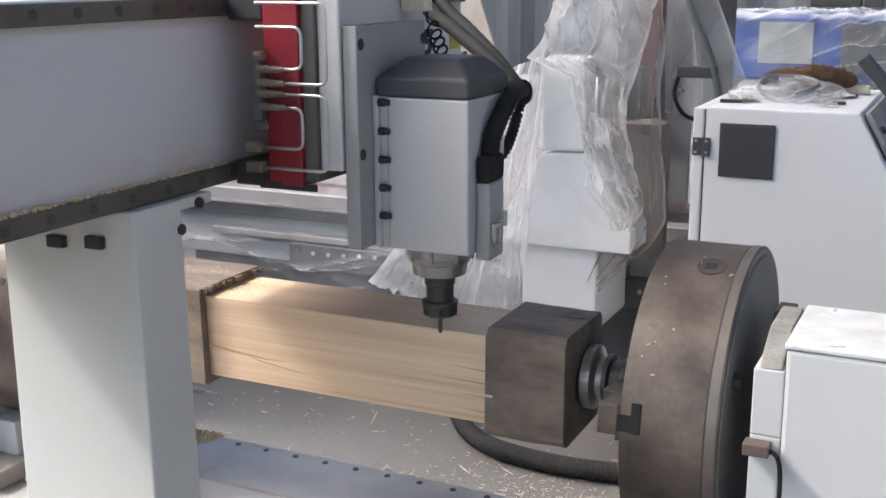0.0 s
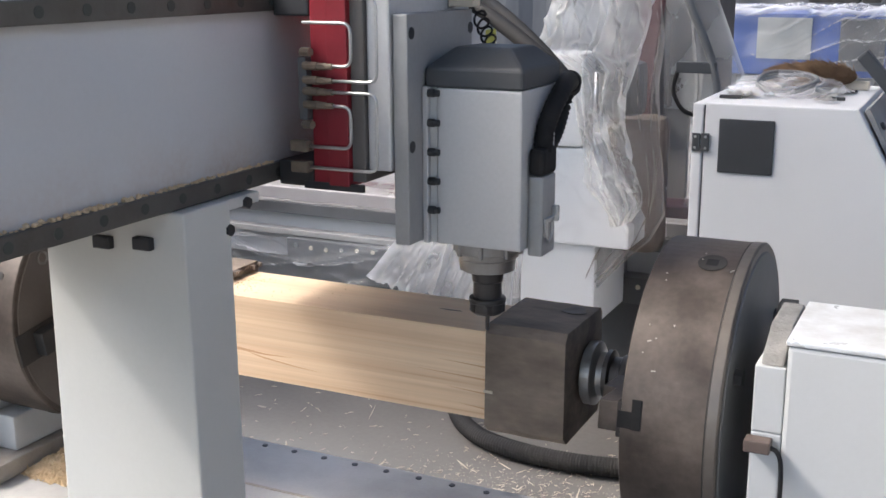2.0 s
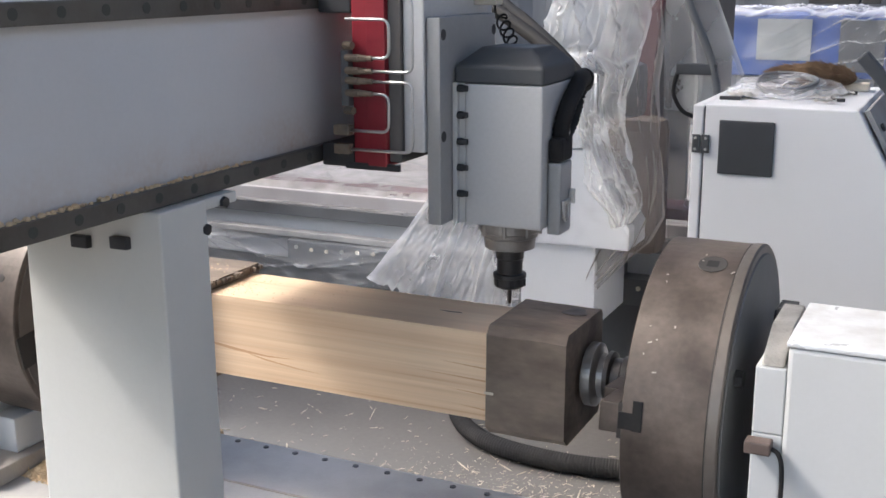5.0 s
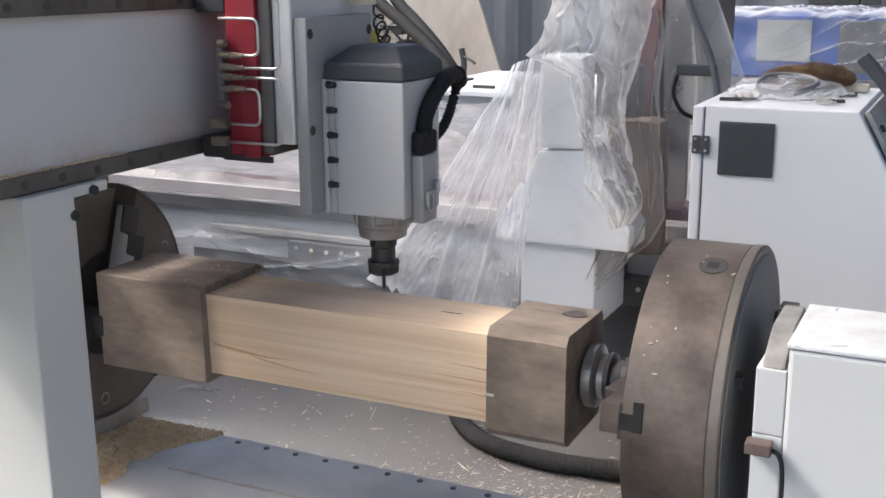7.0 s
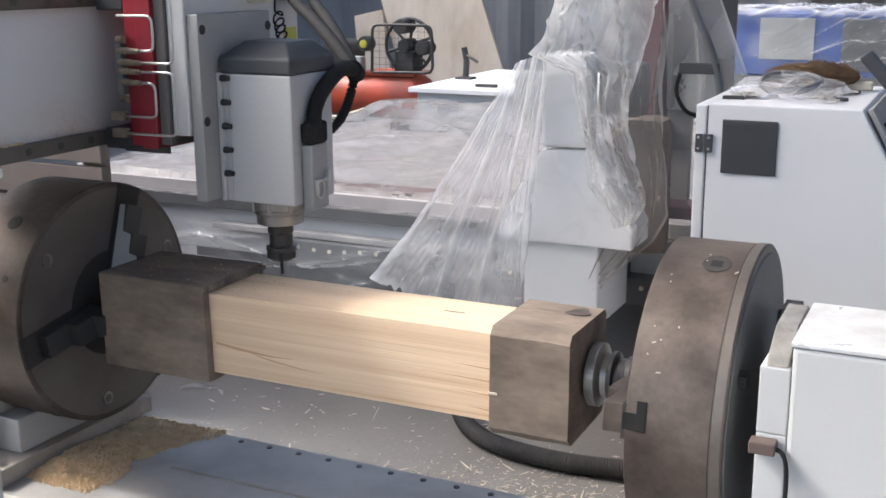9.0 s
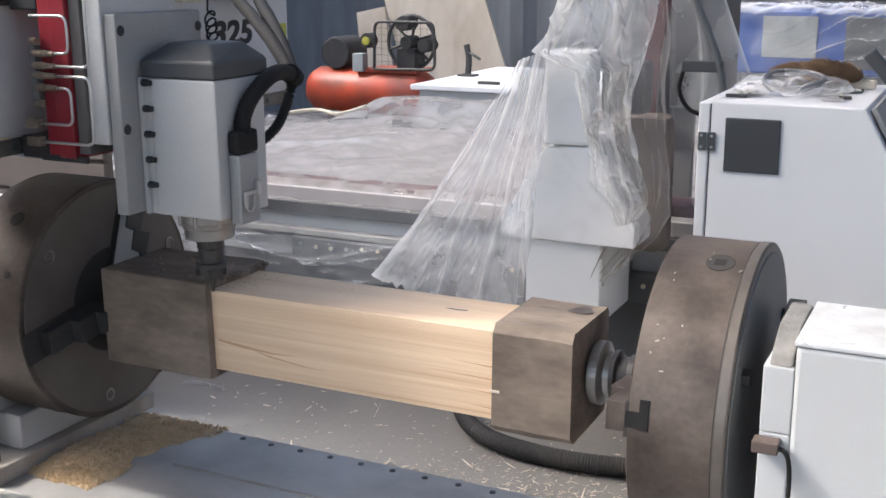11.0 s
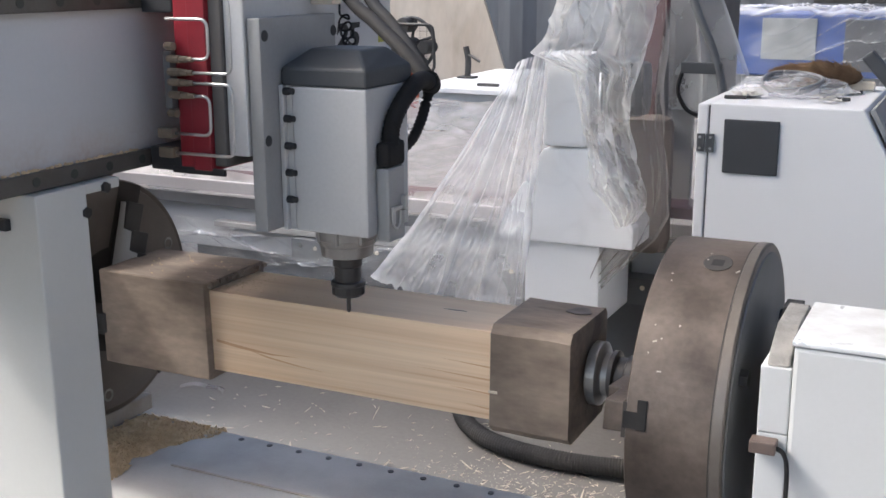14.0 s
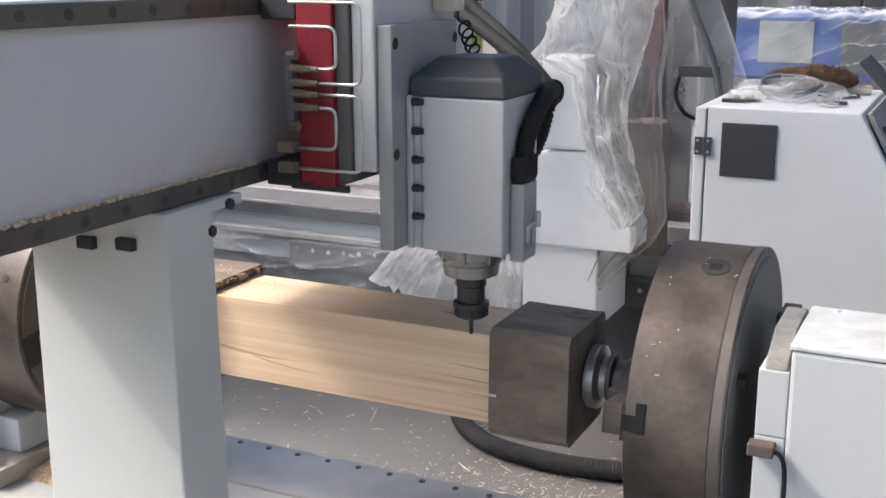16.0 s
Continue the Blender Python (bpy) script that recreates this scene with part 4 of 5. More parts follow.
def spindle_head():
    """Origin: the middle of the collet nut."""
    t = thing("spindle_head", "square aluminium router spindle with black cap and cutter", "spindle")
    part("mount_plate", boxes((-0.080, -0.060, -0.1035, 0.082, 0.1015, 0.3815), bevel=0.002), "grey_steel", t, "grey steel mounting plate")
    for y, z in ((-0.093, 0.359), (-0.093, 0.223), (0.076, 0.358), (0.076, 0.223)):
        bm = bmesh.new()
        lathe(bm, [(0, 0.0075), (0.0006, 0.0072), (0.0007, 0.004)], (-0.060, y, z), (1, 0, 0), 16)
        part("plate_hole", bm, "black_bolt", t)
    part("flange", boxes((-0.0595, -0.0525, -0.067, 0.067, 0.098, 0.294), bevel=0.0012), "light_steel", t)
    part("flange_step", boxes((-0.0524, -0.043, -0.060, 0.064, 0.098, 0.2935), bevel=0.001), "spindle_alu", t)
    for i in range(5):
        z = 0.286 - 0.0363 * i
        bm = bmesh.new()
        cyl(bm, (-0.0524, -0.0645, z), (-0.044, -0.0645, z), 0.0052, seg=14, bevel=0.0008)
        cyl(bm, (-0.0442, -0.0645, z), (-0.038, -0.0645, z), 0.0042, seg=12)
        part("bolt", bm, "black_bolt", t, "black socket bolt")
    part("body", boxes((-0.0428, 0.0695, -0.061, 0.054, 0.097, 0.2925), bevel=0.003), "spindle_alu", t, "satin aluminium motor body")
    # spring cable behind the plate
    a, b = Vector((-0.062, 0.108, 0.372)), Vector((-0.026, 0.066, 0.338))
    pts = [(-0.086, 0.135, 0.45), (-0.084, 0.132, 0.42), (-0.080, 0.128, 0.39), (-0.076, 0.122, 0.378)]
    pts += [a.lerp(b, i / 40) + Vector((0.009 * math.cos(i * 0.55), 0.004 * math.sin(i * 0.55), 0.0085 * math.sin(i * 0.55))) for i in range(41)]
    bm = bmesh.new()
    sweep(bm, pts, 0.0017, 6, n=2)
    part("coiled_cable", bm, "rubber", t, "thin black coiled cable", smooth=True)
    # hipped fan cap
    bm = bmesh.new()
    lo = [(-0.058, -0.0625), (0.071, -0.0625), (0.071, 0.064), (-0.058, 0.064)]
    hi = [(-0.034, -0.026), (0.042, -0.030), (0.046, 0.040), (-0.030, 0.040)]
    rings = []
    for pts, z in ((lo, 0.2928), (lo, 0.317), (hi, 0.3405)):
        rings.append([bm.verts.new((x, y, z)) for x, y in pts])
    for p, q in zip(rings, rings[1:]):
        for i in range(4):
            bm.faces.new((p[i], p[(i + 1) % 4], q[(i + 1) % 4], q[i]))
    bm.faces.new(list(reversed(rings[0])))
    bm.faces.new(rings[-1])
    bmesh.ops.bevel(bm, geom=list(bm.edges), offset=0.0035, segments=2, affect="EDGES", profile=0.5)
    part("fan_cap", bm, "cap", t, "dusty dark grey plastic fan cap")
    bm = bmesh.new()
    lathe(bm, [(0, 0.03), (0, 0.0435), (-0.016, 0.0435), (-0.018, 0.0415), (-0.024, 0.0405), (-0.026, 0.0375), (-0.041, 0.0360), (-0.0425, 0.033), (-0.0425, 0.02)], (0.0, 0, 0.0968), (0, 0, 1), 48)
    part("nose", bm, "collar", t, "scuffed steel spindle nose")
    for i in range(8):
        a = 2 * math.pi * i / 8 + 0.2
        bm = bmesh.new()
        cyl(bm, (0.0432 * math.cos(a), 0.0432 * math.sin(a), 0.094), (0.0432 * math.cos(a), 0.0432 * math.sin(a), 0.077), 0.0035, seg=8)
        part("nose_screw", bm, "collar", t)
    bm = bmesh.new()
    lathe(bm, [(0, 0.0205), (-0.020, 0.0205), (-0.022, 0.0185), (-0.045, 0.0185)], (0, 0, 0.060), (0, 0, 1), 40)
    part("shaft", bm, "nut", t, "dark steel shaft")
    bm = bmesh.new()
    lathe(bm, [(0, 0.020), (-0.001, 0.0240), (-0.006, 0.0245), (-0.007, 0.0232), (-0.018, 0.0232), (-0.022, 0.019), (-0.0225, 0.006)], (0, 0, 0.0175), (0, 0, 1), 40)
    n = part("collet_nut", bm, "nut", t, "black collet nut")
    for i in range(6):
        a = 2 * math.pi * i / 6
        c, s = math.cos(a), math.sin(a)
        bm = boxes((0.0225, 0.0240, -0.003, 0.003, -0.001, 0.009), bevel=0.0005)
        bm.transform(Matrix.Rotation(a, 4, "Z"))
        part("wrench_slot", bm, "dark", n)
    bm = bmesh.new()
    lathe(bm, [(0, 0.003), (-0.022, 0.003), (-0.025, 0.002)], (0, 0, -0.0045), (0, 0, 1), 12)
    part("cutter", bm, "bit", t, "slim dark router bit")
    # plug box on the outer side
    b = part("plug_box", boxes((0.0697, 0.0895, -0.040, 0.006, 0.088, 0.188), bevel=0.004), "grey_steel", t, "grey connector housing")
    part("latch", boxes((0.0897, 0.0935, -0.036, -0.004, 0.130, 0.136), (0.0897, 0.0930, -0.035, -0.027, 0.112, 0.134), (0.0897, 0.0975, -0.008, 0.000, 0.128, 0.148), bevel=0.0015), "tube", b, "bright latch lever")
    part("latch_wire", sweep(bmesh.new(), [(0.0915, -0.035, 0.128), (0.0925, -0.034, 0.114), (0.0925, -0.024, 0.106), (0.0920, -0.014, 0.112), (0.0915, -0.012, 0.128)], 0.0013, 6), "tube", b)
    part("plug", boxes((0.0702, 0.0905, -0.041, 0.007, 0.1885, 0.222), bevel=0.006), "rubber", t, "black cable plug")
    bm = bmesh.new()
    sweep(bm, [(0.080, -0.017, 0.215), (0.081, -0.014, 0.240), (0.084, 0.004, 0.266), (0.082, 0.045, 0.287), (0.070, 0.095, 0.292), (0.056, 0.145, 0.284)], 0.0112, 14, ripple=0.0012, pitch=0.007)
    part("cable_sleeve", bm, "rubber", t, "dusty black corrugated sleeve", smooth=True)
    bm = bmesh.new()
    sweep(bm, [(0.050, 0.162, 0.276), (0.046, 0.152, 0.246), (0.044, 0.138, 0.222), (0.040, 0.120, 0.202), (0.030, 0.098, 0.187), (0.014, 0.075, 0.182), (0.010, 0.050, 0.184)], 0.0068, 12, ripple=0.0018, pitch=0.008)
    part("cable_sleeve", bm, "rubber", t, "black corrugated sleeve", smooth=True)
    bm = bmesh.new()
    cyl(bm, (0.058, 0.140, 0.287), (0.046, 0.172, 0.276), 0.0155, seg=16, bevel=0.003)
    part("joint", bm, "rubber", t, "dusty black hose joint")
    for q in ((-0.212, 0.386, 0.389), (-0.198, 0.432, 0.388)):
        bm = bmesh.new()
        q = Vector(q)
        j = Vector((0.050, 0.162, 0.280))
        e = q + (q - j) * 0.9
        sweep(bm, [j, j.lerp(q, 0.35) + Vector((0.004, 0, 0.003)), j.lerp(q, 0.7) + Vector((0.003, 0, 0.002)), q, q.lerp(e, 0.5) + Vector((0, 0, 0.02)), e + Vector((0, 0, 0.08))], 0.0112, 14)
        part("hose", bm, "rubber", t, "dusty black cable hose", smooth=True)
    return t


GANTRY, CARRIAGE, HEAD = gantry(), carriage(), spindle_head()

# ---- loose stuff on bed and floor ----


def sawdust_and_chips():
    rnd = random.Random(11)
    bm = bmesh.new()

    def heap(u, v):
        x0 = -1.356 + 0.004 * math.sin(9 * v)
        x1 = -1.235 + 0.05 * v + 0.018 * math.sin(7 * v + 1) + wob((v * 3, 1, 2), 2, 0.02)
        x = x0 + (x1 - x0) * u
        y = 1.215 + 0.295 * v
        edge = min(u * 3 + 0.5, (1 - u) * 3, v * 5, (1 - v) * 5, 1)
        z = BED_Z - 0.001 + max(0, edge) * (0.010 + 0.006 * math.sin(5 * v + 0.5)) + wob((x, y, 0), 60, 0.003) * max(0, edge)
        return Vector((x + wob((x, y, 3), 50, 0.006), y + wob((x, y, 7), 50, 0.006), z))
    grid(bm, 60, 110, heap)
    tagged(part("sawdust_heap", bm, "sawdust"), "heap of golden sawdust on the machine bed", "sawdust", kind="stuff")
    bm = bmesh.new()
    for i in range(2600):
        u, v = rnd.random() ** 0.7, rnd.random()
        p = heap(min(u * 1.06, 1), v)
        s = 0.0012 + 0.0022 * rnd.random()
        q = Euler((rnd.random() * 6, rnd.random() * 6, rnd.random() * 6)).to_matrix()
        a, b, c = q @ Vector((s * 2.2, 0, 0)), q @ Vector((0, s * 0.7, 0)), q @ Vector((0, 0, s * 0.5))
        vs = [bm.verts.new(p + Vector((0, 0, 0.001)) + k) for k in (a, -a, b, -b, c, -c)]
        for f in ((0, 2, 4), (2, 1, 4), (1, 3, 4), (3, 0, 4), (2, 0, 5), (1, 2, 5), (3, 1, 5), (0, 3, 5)):
            bm.faces.new([vs[k] for k in f])
    tagged(part("shavings", bm, "sawdust"), "loose curled shavings in the sawdust heap", "shavings", kind="stuff")

    def sliver(bm, x, y, z, length, width, ang, tilt=0.0):
        d = Vector((math.cos(ang) * math.cos(tilt), math.sin(ang) * math.cos(tilt), math.sin(tilt)))
        s = Vector((-math.sin(ang), math.cos(ang), 0))
        c = Vector((x, y, z + width * 0.3 + abs(math.sin(tilt)) * length / 2))
        vs = []
        for e, w in ((-0.5, 0.5), (0.0, 1.0), (0.5, 0.35)):
            for a, b in ((-1, 0), (0, 0.5), (1, 0), (0, -0.4)):
                vs.append(bm.verts.new(c + d * length * e + s * a * width * w / 2 + Vector((0, 0, b * width * w)) + Vector((0, 0, wob((x * 9, e, y * 9), 3, width * 0.6)))))
        for r in (0, 4):
            for k in range(4):
                bm.faces.new((vs[r + k], vs[r + (k + 1) % 4], vs[r + 4 + (k + 1) % 4], vs[r + 4 + k]))
        bm.faces.new(vs[0:4][::-1])
        bm.faces.new(vs[8:12])

    bm = bmesh.new()
    for i in range(900):
        near = rnd.random() < 0.78
        x = -1.05 + rnd.gauss(0, 0.22) if near else -2.3 + 1.6 * rnd.random()
        y = 2.62 + rnd.gauss(0, 0.16) if near else 2.35 + 1.0 * rnd.random()
        sliver(bm, x, y, 0.002, 0.008 + 0.026 * rnd.random() ** 2, 0.0015 + 0.0025 * rnd.random(), rnd.random() * 6.3, 0.3 * rnd.random())
    tagged(part("wood_chips", bm, "chip"), "pale wood chips scattered on the concrete", "wood chips", kind="stuff")
    for x, y, l, a, ti in ((-1.72, 3.02, 0.052, 0.4, 1.1), (-0.905, 2.72, 0.055, 1.2, 1.1), (-2.11, 2.95, 0.03, 0.1, 0), (-2.32, 2.93, 0.03, -0.3, 0), (-1.86, 2.72, 0.024, 2.2, 0.2), (-1.30, 2.82, 0.06, 2.6, 0.1), (-1.18, 2.86, 0.05, 2.8, 0.15), (-1.52, 2.72, 0.03, 1.2, 0.3)):
        bm = bmesh.new()
        sliver(bm, x, y, 0.002, l, 0.006, a, ti)
        tagged(part("wood_splinter", bm, "chip"), "long pale splinter lying on the concrete floor", "splinter", group="splinters on the floor")
    # curved strip of packing film
    bm = bmesh.new()
    grid(bm, 24, 3, lambda u, v: Vector((-2.49 + 0.18 * u, 2.965 + 0.045 * math.sin(math.pi * u) + 0.01 * u + 0.02 * v, 0.004 + 0.012 * math.sin(math.pi * v) + 0.006 * math.sin(9 * u))))
    tagged(part("plastic_strip", bm, "film_thick", smooth=True), "curved white plastic strip lying on the floor", "strip")
    # fine dust patch
    bm = bmesh.new()
    for i in range(2600):
        x, y = -0.98 + rnd.gauss(0, 0.32), 2.60 + rnd.gauss(0, 0.19)
        s = 0.0015 + 0.0025 * rnd.random()
        a = rnd.random() * 6.3
        vs = [bm.verts.new((x + s * math.cos(a + k * 2.1), y + s * math.sin(a + k * 2.1), 0.0012)) for k in range(3)] + [bm.verts.new((x, y, 0.0012 + s * 0.6))]
        for f in ((0, 1, 3), (1, 2, 3), (2, 0, 3)):
            bm.faces.new([vs[k] for k in f])
    tagged(part("dust", bm, "dusty"), "fine tan wood dust on the floor", "dust", kind="stuff")
    h = thing("suction_hose", "dark grey corrugated hose lying on the floor", "hose")
    bm = bmesh.new()
    sweep(bm, [(-1.75, 3.75, 0.036), (-1.60, 3.45, 0.036), (-1.47, 3.14, 0.036), (-1.32, 2.975, 0.036), (-1.13, 2.915, 0.036), (-0.90, 2.925, 0.036), (-0.60, 3.02, 0.036), (-0.2, 3.25, 0.036)], 0.0265, 20, ripple=0.0024, pitch=0.0085)
    part("tube", bm, "hose_dark", h)


sawdust_and_chips()

# ---- control cabinet with clutter on top ----


def cabinet():
    t = thing("control_cabinet", "white powder-coated control cabinet with a black vent", "cabinet")
    yf, yb, zt = 2.59, 3.14, 1.146
    bm = bmesh.new()
    prism(bm, [(-0.578, 0.08), (-0.578, zt), (-0.245, zt), (-0.14, 0.955), (-0.02, 0.90), (-0.02, 0.08)], yf, yb, bevel=0.004)
    part("body", bm, "cabinet", t)
    part("door_edge", boxes((-0.606, -0.5815, yf - 0.002, yb, 0.08, zt - 0.002), bevel=0.004), "cabinet", t, "white folded side panel")
    part("seam", boxes((-0.5825, -0.5775, yf + 0.004, yb - 0.01, 0.1, zt - 0.006), bevel=0), "grey_dark", t)
    part("plinth", boxes((-0.59, -0.04, yf + 0.03, yb - 0.03, 0, 0.08), bevel=0.004), "grey_dark", t)
    h = part("hinge", boxes((-0.604, -0.586, yf - 0.007, yf - 0.0025, 1.034, 1.076), (-0.5835, -0.565, yf - 0.007, yf - 0.0005, 1.034, 1.076), bevel=0.001), "vent", t, "black hinge")
    for x in (-0.597, -0.573):
        for z in (1.042, 1.068):
            bm = bmesh.new()
            lathe(bm, [(0, 0.0034), (0.001, 0.003), (0.0011, 0.001)], (x, yf - 0.0068, z), (0, -1, 0), 12)
            part("screw", bm, "tube", h)
    v = part("vent", boxes((-0.5435, -0.4195, yf - 0.005, yf - 0.0005, 0.988, 1.112), bevel=0.003), "vent", t, "black square fan grille")
    for i in range(21):
        z = 0.998 + 0.0052 * i
        part("slat", boxes((-0.536, -0.427, yf - 0.0058, yf - 0.0048, z - 0.0019, z + 0.0019), bevel=0), "vent", v)
    # slanted console
    bm = bmesh.new()
    prism(bm, [(-0.236, zt - 0.005), (-0.226, zt + 0.0), (-0.126, 0.965), (-0.136, 0.958)], yf + 0.03, yb - 0.03, bevel=0.001)
    part("console_panel", bm, "grey_steel", t, "brushed grey console panel")
    for k in (0.25, 0.5, 0.75):
        c = Vector((-0.232, yf + 0.08, zt - 0.003)).lerp(Vector((-0.134, yf + 0.08, 0.965)), k)
        n = Vector((0.19, 0, 0.105)).normalized()
        bm = bmesh.new()
        cyl(bm, c, c + n * 0.014, 0.009, seg=16, bevel=0.001)
        part("button", bm, "vent", t)


cabinet()


def cabinet_clutter():
    zt = 1.1465
    b = thing("cable_bag", "clear plastic bag with a coiled grey cable on the cabinet", "bag", at=(-0.44, 2.83, zt))
    for k in range(3):
        bm = bmesh.new()
        pts = [(0.068 * math.cos(a) * (1 + 0.08 * math.sin(3 * a + k)), 0.075 * math.sin(a) * (1 - 0.05 * k), 0.008 + 0.006 * k + 0.22 * (0.075 + 0.075 * math.sin(a)) + 0.003 * math.sin(2 * a + k)) for a in (i * 2 * math.pi / 18 + k for i in range(19))]
        sweep(bm, pts, 0.0042, 8, n=3)
        part("coil", bm, "mid_grey", b, "coiled grey cable", smooth=True)

    def bag(u, v):
        r, a = 0.125 * v, u * 2 * math.pi
        x, y = 1.05 * r * math.cos(a) * (1 + 0.18 * math.sin(3 * a) + 0.06 * math.sin(7 * a)), 1.05 * r * math.sin(a) * (1 + 0.12 * math.cos(5 * a))
        z = (0.030 + 0.022 * math.sin(a) * v) * (1 - v ** 4) + 0.004
        cr = ridge(u * 13 + v * 3, 6) * v + ridge(v * 5 + u * 6, 8)
        return Vector((x + wob((x, y, 1), 40, 0.010), y + wob((x, y, 5), 40, 0.010), max(0.001, z + 0.008 * cr + abs(wob((x, y, 9), 38, 0.016)) * (1 - 0.6 * v)))), min(0.5, 0.22 * cr + 0.03 + 0.15 * v ** 6)
    film_part("film", 110, 40, bag, "film_clear", b, "crinkled clear film")
    rnd = random.Random(3)
    for x, y, w, l, a in ((-0.53, 2.76, 0.06, 0.10, 20), (-0.36, 2.80, 0.08, 0.06, -15), (-0.34, 2.90, 0.10, 0.07, 30), (-0.50, 2.95, 0.07, 0.07, 60), (-0.33, 2.70, 0.05, 0.03, 10)):
        bm = bmesh.new()
        grid(bm, 10, 8, lambda u, v: Vector(((u - 0.5) * w, (v - 0.5) * l, 0.004 + abs(wob((u * 3 + x * 30, v * 3, y), 1.2, 0.014)))))
        bmesh.ops.solidify(bm, geom=list(bm.faces), thickness=0.0006)
        o = tagged(part("paper_scrap", bm, "paper"), "crumpled pale paper scrap on the cabinet top", "paper", group="scraps on the cabinet")
        o.matrix_basis = pose(x, y, zt, 0, 0, a)
    for x, y, a, l in ((-0.545, 2.70, 8, 0.05), (-0.31, 2.75, 15, 0.035), (-0.30, 2.93, -20, 0.03)):
        o = tagged(part("metal_offcut", boxes((-l / 2, l / 2, -0.006, 0.006, 0, 0.008), bevel=0.001), "iron"), "small dark metal offcut on the cabinet top", "offcut", group="scraps on the cabinet")
        o.matrix_basis = pose(x, y, zt, 0, 0, a)
    # bristle brush lying on its side
    t = thing("bristle_brush", "bushy brown bristle brush lying on the cabinet top", "brush", at=(-0.40, 3.0, zt))
    bm = boxes((0.02, 0.135, 0.0, 0.035, 0.0, 0.022), bevel=0.006)
    part("handle", bm, "chip", t, "worn wooden brush back")
    bm = bmesh.new()
    g = bmesh.ops.create_icosphere(bm, subdivisions=3, radius=1.0)
    for v in bm.verts:
        v.co = Vector((v.co.x * 0.105, v.co.y * 0.045, 0.033 + v.co.z * 0.030 + wob(v.co, 3, 0.006)))
    for i in range(7000):
        a, b = rnd.random() * 6.283, rnd.gauss(0.55, 0.45)
        n = Vector((math.cos(a) * math.cos(b), math.sin(a) * math.cos(b), math.sin(b)))
        p = Vector((n.x * 0.105, n.y * 0.045, 0.033 + n.z * 0.030))
        if p.z < 0.004:
            continue
        d = Vector((-0.8 + rnd.gauss(0, 0.35), rnd.gauss(-0.15, 0.3), -0.25 * (1 if n.x < 0 else -0.2) + rnd.gauss(0, 0.18))).normalized() + n * 0.08
        q = p + d * (0.012 + 0.016 * rnd.random())
        q.z = max(q.z, 0.002)
        w = Vector((0.0004, 0.0008, 0.0008))
        bm.faces.new([bm.verts.new(k) for k in (p - w, p + w, q + w * 0.3, q - w * 0.3)])
    part("bristles", bm, "fur", t, "brown bristles")
    t = thing("pendant_remote", "black hand remote leaning on the cabinet top", "remote")
    bm = boxes((-0.016, 0.016, -0.018, 0.018, 0, 0.17), bevel=0.006)
    bm.transform(pose(-0.16, 2.86, zt - 0.025, 0, -42, 0))
    part("case", bm, "vent", t)


cabinet_clutter()

# ---- the wrapped machine behind ----


